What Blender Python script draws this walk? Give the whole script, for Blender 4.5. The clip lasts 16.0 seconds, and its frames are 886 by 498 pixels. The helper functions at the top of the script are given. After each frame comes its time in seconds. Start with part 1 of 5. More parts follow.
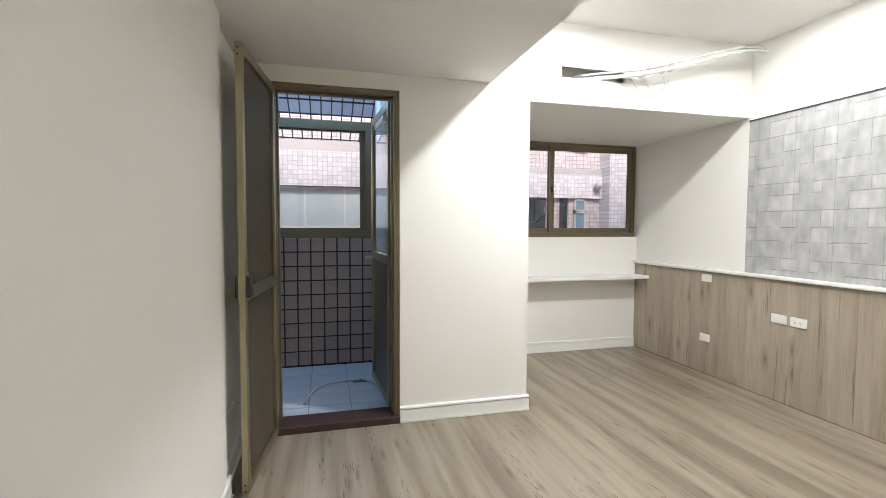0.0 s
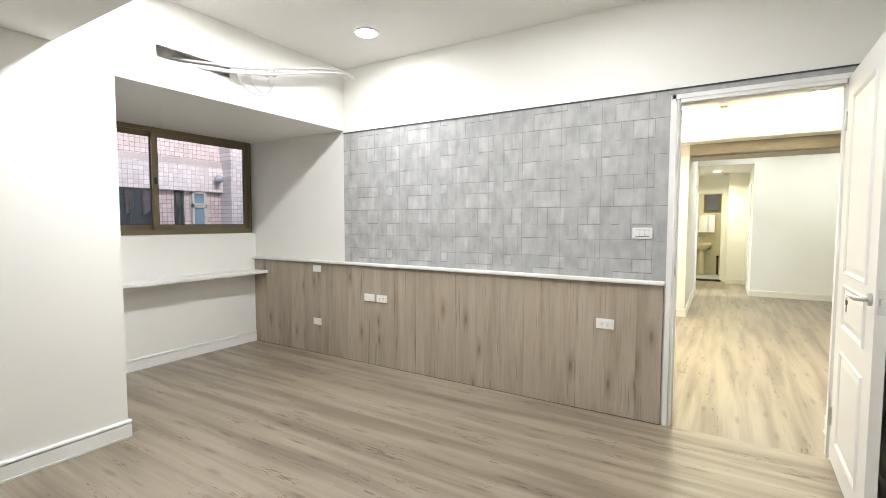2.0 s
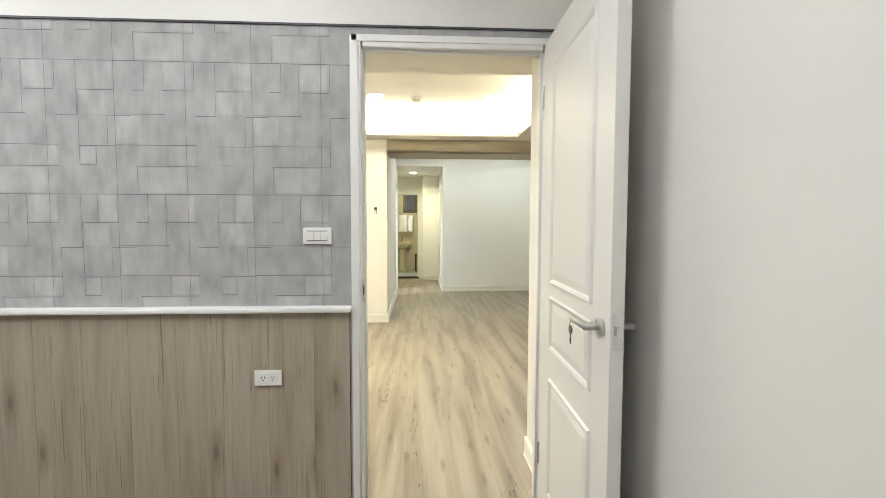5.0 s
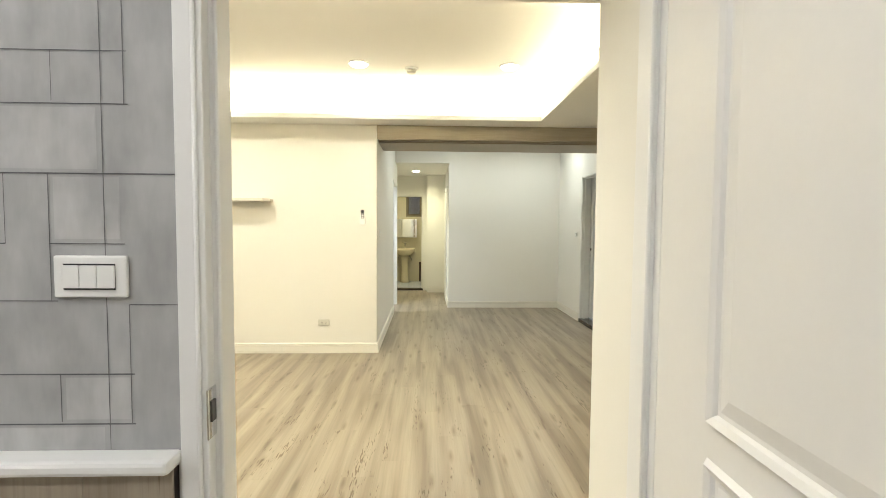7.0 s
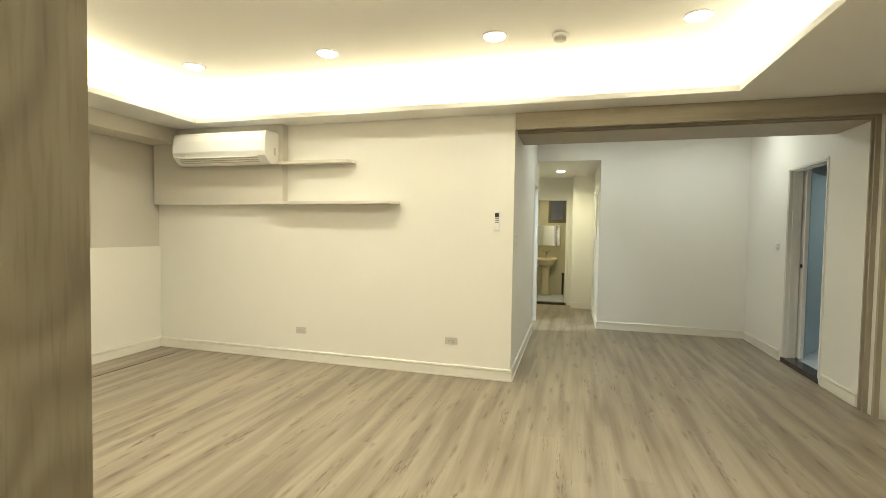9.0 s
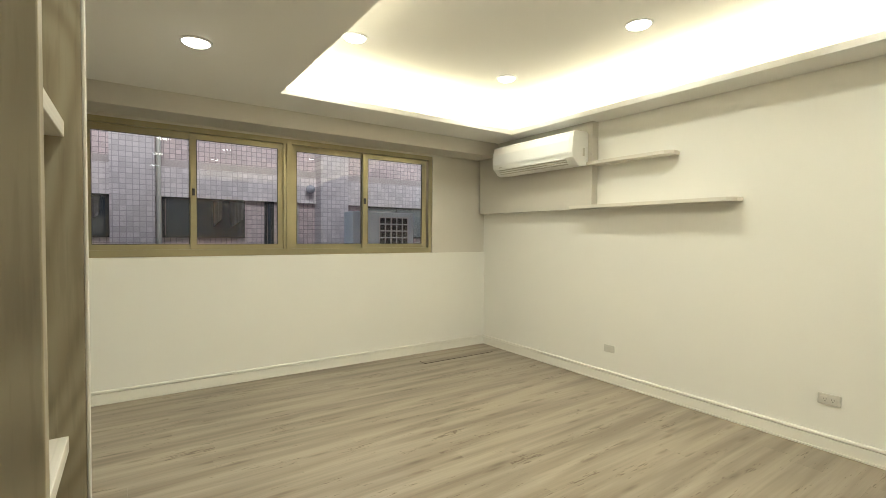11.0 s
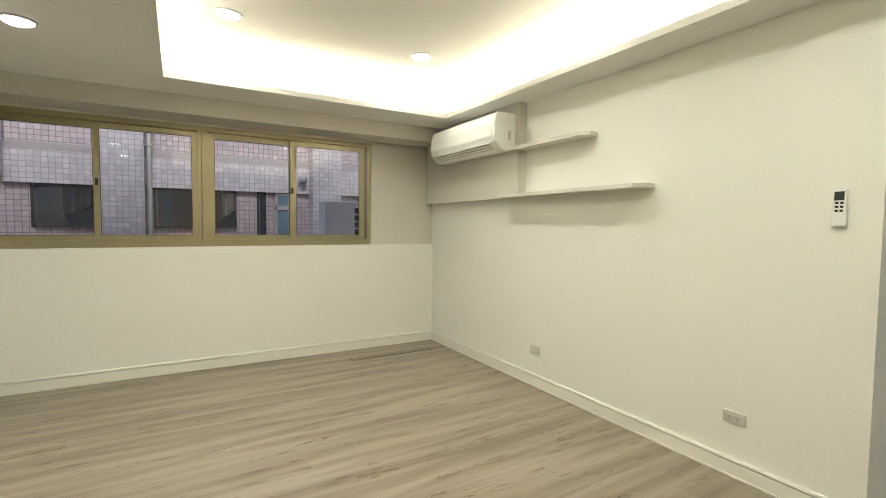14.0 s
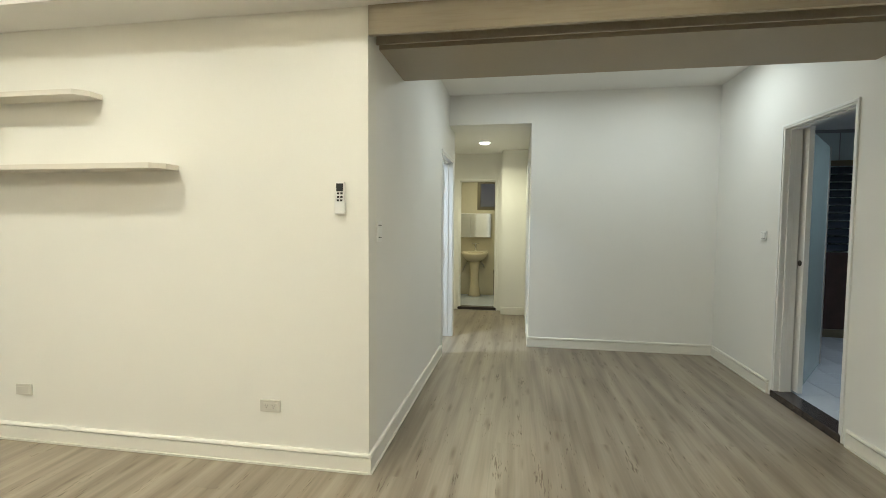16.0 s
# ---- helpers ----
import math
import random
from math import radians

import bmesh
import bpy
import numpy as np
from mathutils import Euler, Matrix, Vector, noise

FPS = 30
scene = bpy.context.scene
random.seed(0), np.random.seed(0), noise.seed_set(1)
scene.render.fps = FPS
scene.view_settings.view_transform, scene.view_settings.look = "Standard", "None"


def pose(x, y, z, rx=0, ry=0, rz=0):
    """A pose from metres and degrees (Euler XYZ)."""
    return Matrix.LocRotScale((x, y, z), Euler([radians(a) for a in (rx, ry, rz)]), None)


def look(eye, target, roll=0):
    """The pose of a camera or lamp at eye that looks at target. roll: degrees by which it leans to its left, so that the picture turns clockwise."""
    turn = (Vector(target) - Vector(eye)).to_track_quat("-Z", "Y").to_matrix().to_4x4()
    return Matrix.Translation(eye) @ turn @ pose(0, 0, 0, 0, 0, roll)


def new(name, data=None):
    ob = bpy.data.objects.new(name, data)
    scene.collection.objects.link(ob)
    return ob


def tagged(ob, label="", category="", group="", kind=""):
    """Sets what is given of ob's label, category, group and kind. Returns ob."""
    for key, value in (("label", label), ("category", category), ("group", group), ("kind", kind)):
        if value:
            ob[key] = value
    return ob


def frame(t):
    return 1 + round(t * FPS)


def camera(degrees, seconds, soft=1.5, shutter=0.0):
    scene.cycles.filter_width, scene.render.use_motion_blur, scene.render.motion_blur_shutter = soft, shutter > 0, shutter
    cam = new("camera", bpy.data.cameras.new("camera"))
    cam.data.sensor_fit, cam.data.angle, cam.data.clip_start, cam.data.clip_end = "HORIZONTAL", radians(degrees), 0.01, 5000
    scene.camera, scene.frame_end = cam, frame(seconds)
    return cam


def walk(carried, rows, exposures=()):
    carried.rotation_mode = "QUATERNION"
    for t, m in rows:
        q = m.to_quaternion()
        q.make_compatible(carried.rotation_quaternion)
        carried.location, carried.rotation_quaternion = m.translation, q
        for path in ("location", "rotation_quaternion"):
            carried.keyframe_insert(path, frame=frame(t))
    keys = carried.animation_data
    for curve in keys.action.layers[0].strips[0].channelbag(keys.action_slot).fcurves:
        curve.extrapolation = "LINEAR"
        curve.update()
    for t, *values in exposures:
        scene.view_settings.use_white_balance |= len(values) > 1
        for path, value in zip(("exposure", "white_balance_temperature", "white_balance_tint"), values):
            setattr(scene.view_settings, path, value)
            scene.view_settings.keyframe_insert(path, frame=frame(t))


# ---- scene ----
cam = camera(88.3, 16.0, 0.65)
PATH = [
    (0, (-0.164, 0.106, 1.298), (0.332, 2.041, 1.199), 0.2),
    (0.5, (-0.176, 0.052, 1.32), (0.597, 1.894, 1.222), 0.0),
    (1, (-0.189, 0.01, 1.309), (0.916, 1.675, 1.21), -0.1),
    (1.5, (-0.179, 0.002, 1.317), (1.271, 1.375, 1.201), 0.1),
    (2, (-0.115, -0.002, 1.313), (1.59, 1.037, 1.195), 0.1),
    (2.5, (-0.055, -0.004, 1.303), (1.82, 0.682, 1.187), 0.3),
    (3, (0.028, -0.034, 1.306), (1.994, 0.31, 1.176), 0.2),
    (3.5, (0.24, -0.011, 1.312), (2.234, 0.047, 1.175), 0.4),
    (4, (0.48, 0.006, 1.299), (2.475, -0.042, 1.166), 0.2),
    (6.5, (2.037, -0.085, 1.323), (4.03, -0.215, 1.217), 0.2),
    (7, (2.294, -0.141, 1.333), (4.29, -0.205, 1.234), 0.4),
    (7.5, (2.55, -0.115, 1.312), (4.545, -0.015, 1.222), 0.9),
    (8, (2.748, -0.098, 1.32), (4.729, 0.163, 1.237), 0.8),
    (8.5, (2.915, -0.112, 1.321), (4.883, 0.23, 1.24), 0.6),
    (9, (3.036, -0.092, 1.321), (4.961, 0.447, 1.247), 0.9),
    (9.5, (3.165, -0.035, 1.325), (4.986, 0.788, 1.235), 1.0),
    (10, (3.292, 0.009, 1.321), (4.931, 1.152, 1.245), 0.8),
    (12.5, (4.002, -0.129, 1.314), (4.619, 1.772, 1.234), 0.2),
    (13, (4.224, -0.21, 1.321), (4.839, 1.692, 1.237), 0.2),
    (13.5, (4.419, -0.29, 1.323), (5.079, 1.595, 1.232), 0.5),
    (14, (4.554, -0.336, 1.33), (5.558, 1.391, 1.227), 0.6),
    (14.5, (4.596, -0.327, 1.294), (6.001, 1.093, 1.198), 0.6),
    (15, (4.724, -0.318, 1.305), (6.359, 0.829, 1.203), 0.6),
    (15.5, (4.806, -0.336, 1.305), (6.65, 0.433, 1.205), 0.5),
    (16, (4.9, -0.353, 1.296), (6.871, -0.029, 1.188), 0.4),
]
EXPOSURES = [(0.0, 0.86, 6280, 10), (1.5, 0.82, 6260, 10), (2.5, 0.69, 6240, 10), (4.0, 0.39, 6200, 9), (6.5, 0.30, 6300, 10), (8.0, 0.0, 6620, 9), (8.5, -0.08, 6660, 8), (10.0, -0.32, 6380, 6), (12.5, -0.38, 5950, 9), (14.0, -0.38, 5950, 9), (15.5, -0.40, 5950, 9), (16.0, -0.25, 5900, 9)]
walk(cam, [(t, look(eye, target, roll)) for t, eye, target, roll in PATH], EXPOSURES)
BED_W, BED_SOUTH_W, LIV_W, COVE_W, DIN_W, CORR_W, BATH_W, KIT_W = 21.0, 6.6, 11.0, 7.5, 16.5, 14.5, 7.0, 14.0
LEAF_SWING = 1.6


# ---- world, sun, lamps, exposure ----
world = bpy.data.worlds.new("world")
scene.world = world
world.use_nodes = True
wn = world.node_tree
sky = wn.nodes.new("ShaderNodeTexSky")
sky.sky_type = "NISHITA"
sky.sun_disc = False
sky.sun_elevation, sky.sun_rotation = radians(38), radians(200)
wn.links.new(sky.outputs[0], wn.nodes["Background"].inputs[0])
wn.nodes["Background"].inputs[1].default_value = 0.15

sun_data = bpy.data.lights.new("sun", "SUN")
sun_data.energy, sun_data.angle, sun_data.color = 4.8, radians(25), (1.0, 0.95, 0.9)
new("sun", sun_data).matrix_world = look((2, -8, 14), (4, 10, 0))

BED_LIGHT = (1.0, 0.985, 0.975)
WARM_LIGHT = (1.0, 0.87, 0.58)
NEUTRAL_LIGHT = (1.0, 0.955, 0.78)
COOL_LIGHT = (0.95, 1.0, 0.90)
HALL_LIGHT = (1.0, 0.93, 0.60)
DAY_LIGHT = (0.88, 0.96, 1.0)


def disc_lamp(x, y, z, watts, color, size=0.09, spread=150):
    d = bpy.data.lights.new("downlight_beam", "AREA")
    d.shape, d.size, d.energy, d.color, d.spread = "DISK", size, watts, color, radians(spread)
    new("downlight_beam", d).matrix_world = pose(x, y, z)


def strip_lamp(x, y, z, sx, sy, watts, color, rx=0, ry=0):
    d = bpy.data.lights.new("area_strip", "AREA")
    d.shape, d.size, d.size_y, d.energy, d.color = "RECTANGLE", sx, sy, watts, color
    new("area_strip", d).matrix_world = pose(x, y, z, rx, ry)


# ---- materials ----
def material(name):
    m = bpy.data.materials.new(name)
    m.use_nodes = True
    nt = m.node_tree
    return m, nt, nt.nodes["Principled BSDF"]


def node(nt, kind, **values):
    n = nt.nodes.new(kind)
    for key, value in values.items():
        n.inputs[key].default_value = value
    return n


def ramp(nt, source, stops):
    r = nt.nodes.new("ShaderNodeValToRGB")
    el = r.color_ramp.elements
    while len(el) < len(stops):
        el.new(0.5)
    for e, (at, c) in zip(el, stops):
        e.position, e.color = at, (*c, 1)
    nt.links.new(source, r.inputs[0])
    return r.outputs[0]


def coords(nt, scale=(1, 1, 1), by_object=False):
    tc = nt.nodes.new("ShaderNodeTexCoord")
    out = tc.outputs["Object"]
    if by_object:
        info = nt.nodes.new("ShaderNodeObjectInfo")
        mul = nt.nodes.new("ShaderNodeVectorMath")
        mul.operation = "MULTIPLY_ADD"
        mul.inputs[1].default_value = (1, 1, 1)
        wide = nt.nodes.new("ShaderNodeVectorMath")
        wide.operation = "SCALE"
        wide.inputs[0].default_value = (31.7, 57.3, 11.9)
        nt.links.new(info.outputs["Random"], wide.inputs["Scale"])
        nt.links.new(out, mul.inputs[0])
        nt.links.new(wide.outputs[0], mul.inputs[2])
        out = mul.outputs[0]
    mp = nt.nodes.new("ShaderNodeMapping")
    mp.inputs["Scale"].default_value = scale
    nt.links.new(out, mp.inputs[0])
    return mp.outputs[0]


def bump(nt, b, height, strength, distance):
    n = node(nt, "ShaderNodeBump", Strength=strength, Distance=distance)
    nt.links.new(height, n.inputs["Height"])
    nt.links.new(n.outputs[0], b.inputs["Normal"])


def mottled(name, color, rough=0.55, amount=0.06, fine=60.0, wide=1.2, relief=0.15, metal=0.0, dist=0.002):
    """Paint or plain surface with faint uneven tone at two scales and a fine relief."""
    m, nt, b = material(name)
    v = coords(nt)
    big = node(nt, "ShaderNodeTexNoise", Scale=wide, Detail=4.0)
    small = node(nt, "ShaderNodeTexNoise", Scale=fine, Detail=3.0)
    for n in (big, small):
        nt.links.new(v, n.inputs["Vector"])
    mix = nt.nodes.new("ShaderNodeMath")
    mix.operation = "MULTIPLY_ADD"
    mix.inputs[1].default_value = 0.35
    nt.links.new(small.outputs[0], mix.inputs[0])
    nt.links.new(big.outputs[0], mix.inputs[2])
    lo = tuple(c * (1 - amount) for c in color)
    hi = tuple(min(1, c * (1 + amount)) for c in color)
    nt.links.new(ramp(nt, mix.outputs[0], [(0.4, lo), (0.95, hi)]), b.inputs["Base Color"])
    b.inputs["Roughness"].default_value = rough
    b.inputs["Metallic"].default_value = metal
    bump(nt, b, small.outputs[0], relief, dist)
    return m


def wood(name, dark, mid, light, rough=0.42, grain=(1.1, 15, 15), knots=0.5, relief=0.12, streak=1.0, by_object=True, tone=0.12, flecks=0.0, pore=0.55):
    """Wood-print board: long uneven streaks along local x, pores, a few knots, tone varying from board to board."""
    m, nt, b = material(name)
    v = coords(nt, grain, by_object)
    a = node(nt, "ShaderNodeTexNoise", Scale=1.0, Detail=7.0, Roughness=0.62, Distortion=0.55 * streak)
    nt.links.new(v, a.inputs["Vector"])
    col = ramp(nt, a.outputs[0], [(0.28, dark), (0.47, mid), (0.72, light)])
    v2 = coords(nt, (grain[0] * 5, grain[1] * 11, grain[2] * 11), by_object)
    p = node(nt, "ShaderNodeTexNoise", Scale=1.0, Detail=3.0)
    nt.links.new(v2, p.inputs["Vector"])
    pores = ramp(nt, p.outputs[0], [(0.34, (0.78, 0.77, 0.75)), (0.5, (1, 1, 1))])
    mx = nt.nodes.new("ShaderNodeMix")
    mx.data_type, mx.blend_type = "RGBA", "MULTIPLY"
    mx.inputs[0].default_value = pore
    nt.links.new(col, mx.inputs[6])
    nt.links.new(pores, mx.inputs[7])
    out = mx.outputs[2]
    if knots:
        vk = coords(nt, (grain[0] * 1.6, grain[1] * 0.42, grain[2] * 0.42), by_object)
        k = nt.nodes.new("ShaderNodeTexVoronoi")
        k.voronoi_dimensions = "2D"
        k.inputs["Scale"].default_value = 1.0
        nt.links.new(vk, k.inputs["Vector"])
        spot = ramp(nt, k.outputs["Distance"], [(0.025, (0.22, 0.17, 0.13)), (0.06, (0.66, 0.60, 0.54)), (0.17, (1, 1, 1))])
        mk = nt.nodes.new("ShaderNodeMix")
        mk.data_type, mk.blend_type = "RGBA", "MULTIPLY"
        mk.inputs[0].default_value = knots
        nt.links.new(out, mk.inputs[6])
        nt.links.new(spot, mk.inputs[7])
        out = mk.outputs[2]
    if flecks:
        vf = coords(nt, (3.5, 150, 150), by_object)
        fn = node(nt, "ShaderNodeTexNoise", Scale=1.0, Detail=1.0)
        nt.links.new(vf, fn.inputs["Vector"])
        vp2 = coords(nt, (1.6, 10, 10), by_object)
        gate = node(nt, "ShaderNodeTexNoise", Scale=1.0, Detail=2.0)
        nt.links.new(vp2, gate.inputs["Vector"])
        both = nt.nodes.new("ShaderNodeMath")
        both.operation = "ADD"
        nt.links.new(fn.outputs[0], both.inputs[0])
        nt.links.new(gate.outputs[0], both.inputs[1])
        mf = nt.nodes.new("ShaderNodeMix")
        mf.data_type, mf.blend_type = "RGBA", "MULTIPLY"
        mf.inputs[0].default_value = 0.75 * flecks
        nt.links.new(out, mf.inputs[6])
        nt.links.new(ramp(nt, both.outputs[0], [(0.68, (0.42, 0.38, 0.34)), (0.76, (1, 1, 1))]), mf.inputs[7])
        out = mf.outputs[2]
    if by_object:
        info = nt.nodes.new("ShaderNodeObjectInfo")
        mr = nt.nodes.new("ShaderNodeMapRange")
        mr.inputs[3].default_value, mr.inputs[4].default_value = 1 - tone, 1 + tone
        nt.links.new(info.outputs["Random"], mr.inputs[0])
        hv = node(nt, "ShaderNodeHueSaturation")
        nt.links.new(mr.outputs[0], hv.inputs["Value"])
        nt.links.new(out, hv.inputs["Color"])
        out = hv.outputs[0]
    nt.links.new(out, b.inputs["Base Color"])
    b.inputs["Roughness"].default_value = rough
    bump(nt, b, p.outputs[0], relief, 0.001)
    return m


def plank_floor(name, dark, mid, light, rough, scale):
    """Limed oak print: broad soft bands along the planks, faint fine grain, clusters of short dark flecks."""
    m, nt, b = material(name)
    place = nt.nodes.new("ShaderNodeNewGeometry")
    mapped = nt.nodes.new("ShaderNodeMapping")
    mapped.inputs["Scale"].default_value = scale
    nt.links.new(place.outputs["Position"], mapped.inputs[0])
    run = node(nt, "ShaderNodeTexNoise", Scale=1.0, Detail=2.0, Roughness=0.45, Distortion=0.3)
    nt.links.new(mapped.outputs[0], run.inputs["Vector"])
    band = node(nt, "ShaderNodeTexNoise", Scale=1.0, Detail=2.5, Roughness=0.5, Distortion=0.25)
    nt.links.new(coords(nt, (0.9, 9.0, 9.0), True), band.inputs["Vector"])
    blend = nt.nodes.new("ShaderNodeMix")
    blend.inputs[0].default_value = 0.20
    nt.links.new(run.outputs[0], blend.inputs[2])
    nt.links.new(band.outputs[0], blend.inputs[3])
    col = ramp(nt, blend.outputs[0], [(0.37, dark), (0.49, mid), (0.61, light)])
    fine = node(nt, "ShaderNodeTexNoise", Scale=1.0, Detail=4.0, Roughness=0.6)
    nt.links.new(coords(nt, (2.2, 70, 70), True), fine.inputs["Vector"])
    fleck = node(nt, "ShaderNodeTexNoise", Scale=1.0, Detail=2.0)
    nt.links.new(coords(nt, (15, 120, 120), True), fleck.inputs["Vector"])
    gate = node(nt, "ShaderNodeTexNoise", Scale=1.0, Detail=2.0)
    nt.links.new(coords(nt, (1.8, 11, 11), True), gate.inputs["Vector"])
    both = nt.nodes.new("ShaderNodeMath")
    both.operation = "ADD"
    nt.links.new(fleck.outputs[0], both.inputs[0])
    nt.links.new(gate.outputs[0], both.inputs[1])
    marks = ramp(nt, both.outputs[0], [(0.68, (0.42, 0.35, 0.28)), (0.77, (1, 1, 1))])
    knot = nt.nodes.new("ShaderNodeTexVoronoi")
    knot.voronoi_dimensions = "2D"
    knot.inputs["Scale"].default_value = 1.0
    nt.links.new(coords(nt, (1.3, 6.5, 6.5), True), knot.inputs["Vector"])
    smudge = ramp(nt, knot.outputs["Distance"], [(0.02, (0.50, 0.45, 0.39)), (0.13, (1, 1, 1))])
    out = col
    for fac, layer in ((0.5, ramp(nt, fine.outputs[0], [(0.34, (0.76, 0.76, 0.74)), (0.6, (1.0, 1.0, 1.0))])), (0.7, smudge), (0.95, marks)):
        mx = nt.nodes.new("ShaderNodeMix")
        mx.data_type, mx.blend_type = "RGBA", "MULTIPLY"
        mx.inputs[0].default_value = fac
        nt.links.new(out, mx.inputs[6])
        nt.links.new(layer, mx.inputs[7])
        out = mx.outputs[2]
    info = nt.nodes.new("ShaderNodeObjectInfo")
    mr = nt.nodes.new("ShaderNodeMapRange")
    mr.inputs[3].default_value, mr.inputs[4].default_value = 0.975, 1.025
    nt.links.new(info.outputs["Random"], mr.inputs[0])
    hv = node(nt, "ShaderNodeHueSaturation")
    nt.links.new(mr.outputs[0], hv.inputs["Value"])
    nt.links.new(out, hv.inputs["Color"])
    nt.links.new(hv.outputs[0], b.inputs["Base Color"])
    b.inputs["Roughness"].default_value = rough
    bump(nt, b, marks, 0.25, 0.0006)
    return m


def figured(name, dark, mid, light, rough):
    """Figured veneer: wandering growth rings along local x, pores and a few knots."""
    m, nt, b = material(name)
    field = node(nt, "ShaderNodeTexNoise", Scale=1.0, Detail=2.2, Roughness=0.36, Distortion=0.25)
    nt.links.new(coords(nt, (1.6, 3.3, 3.3), True), field.inputs["Vector"])
    rings = nt.nodes.new("ShaderNodeMath")
    rings.operation = "MULTIPLY"
    rings.inputs[1].default_value = 105.0
    nt.links.new(field.outputs[0], rings.inputs[0])
    swing = nt.nodes.new("ShaderNodeMath")
    swing.operation = "SINE"
    nt.links.new(rings.outputs[0], swing.inputs[0])
    half = nt.nodes.new("ShaderNodeMath")
    half.operation = "MULTIPLY_ADD"
    half.inputs[1].default_value, half.inputs[2].default_value = 0.5, 0.5
    nt.links.new(swing.outputs[0], half.inputs[0])
    col = ramp(nt, half.outputs[0], [(0.0, light), (0.5, mid), (1.0, dark)])
    cloud = node(nt, "ShaderNodeTexNoise", Scale=2.2, Detail=4.0)
    nt.links.new(coords(nt, (0.5, 3, 3), True), cloud.inputs["Vector"])
    p = node(nt, "ShaderNodeTexNoise", Scale=1.0, Detail=3.0)
    nt.links.new(coords(nt, (9, 130, 130), True), p.inputs["Vector"])
    k = node(nt, "ShaderNodeTexVoronoi", Scale=1.0)
    nt.links.new(coords(nt, (1.5, 3.4, 3.4), True), k.inputs["Vector"])
    out = col
    for fac, layer in ((0.7, ramp(nt, cloud.outputs[0], [(0.3, (0.70, 0.69, 0.66)), (0.65, (1, 1, 1))])), (0.4, ramp(nt, p.outputs[0], [(0.36, (0.7, 0.68, 0.64)), (0.5, (1, 1, 1))])),
                       (0.9, ramp(nt, k.outputs["Distance"], [(0.025, (0.40, 0.33, 0.26)), (0.06, (0.85, 0.8, 0.75)), (0.16, (1, 1, 1))]))):
        mx = nt.nodes.new("ShaderNodeMix")
        mx.data_type, mx.blend_type = "RGBA", "MULTIPLY"
        mx.inputs[0].default_value = fac
        nt.links.new(out, mx.inputs[6])
        nt.links.new(layer, mx.inputs[7])
        out = mx.outputs[2]
    nt.links.new(out, b.inputs["Base Color"])
    b.inputs["Roughness"].default_value = rough
    bump(nt, b, p.outputs[0], 0.15, 0.0008)
    return m


def tiled(name, tile, mortar, width, height, gap, rough=0.25, vary=0.12, along="xz"):
    """Small far tiles: brick texture without offset, tone varying from tile to tile."""
    m, nt, b = material(name)
    tc = nt.nodes.new("ShaderNodeTexCoord")
    sep = nt.nodes.new("ShaderNodeSeparateXYZ")
    nt.links.new(tc.outputs["Object"], sep.inputs[0])
    com = nt.nodes.new("ShaderNodeCombineXYZ")
    nt.links.new(sep.outputs["XYZ".index(along[0].upper())], com.inputs[0])
    nt.links.new(sep.outputs["XYZ".index(along[1].upper())], com.inputs[1])
    br = nt.nodes.new("ShaderNodeTexBrick")
    br.offset = 0.0
    br.inputs["Scale"].default_value = 1.0
    br.inputs["Brick Width"].default_value = width
    br.inputs["Row Height"].default_value = height
    br.inputs["Mortar Size"].default_value = gap
    br.inputs["Mortar Smooth"].default_value = 0.2
    br.inputs["Color1"].default_value = (*[c * (1 - vary) for c in tile], 1)
    br.inputs["Color2"].default_value = (*[min(1, c * (1 + vary)) for c in tile], 1)
    br.inputs["Mortar"].default_value = (*mortar, 1)
    nt.links.new(com.outputs[0], br.inputs["Vector"])
    st = node(nt, "ShaderNodeTexNoise", Scale=0.7, Detail=5.0)
    nt.links.new(tc.outputs["Object"], st.inputs["Vector"])
    mx = nt.nodes.new("ShaderNodeMix")
    mx.data_type, mx.blend_type = "RGBA", "MULTIPLY"
    mx.inputs[0].default_value = 0.6
    nt.links.new(br.outputs["Color"], mx.inputs[6])
    nt.links.new(ramp(nt, st.outputs[0], [(0.3, (0.72, 0.72, 0.74)), (0.6, (1, 1, 1))]), mx.inputs[7])
    nt.links.new(mx.outputs[2], b.inputs["Base Color"])
    b.inputs["Roughness"].default_value = rough
    bump(nt, b, br.outputs["Fac"], -0.4, 0.004)
    return m


def metal(name, color, rough=0.3, metallic=1.0, fine=200.0):
    return mottled(name, color, rough, 0.08, fine, 3.0, 0.05, metallic, 0.0005)


def glass(name, tint=(1, 1, 1), rough=0.0):
    m, nt, b = material(name)
    b.inputs["Base Color"].default_value = (*tint, 1)
    b.inputs["Roughness"].default_value = rough
    b.inputs["Transmission Weight"].default_value = 1.0
    b.inputs["IOR"].default_value = 1.45
    return m


def lit(name, color, strength):
    m, nt, b = material(name)
    b.inputs["Base Color"].default_value = (0.8, 0.8, 0.8, 1)
    b.inputs["Emission Color"].default_value = (*color, 1)
    b.inputs["Emission Strength"].default_value = strength
    return m


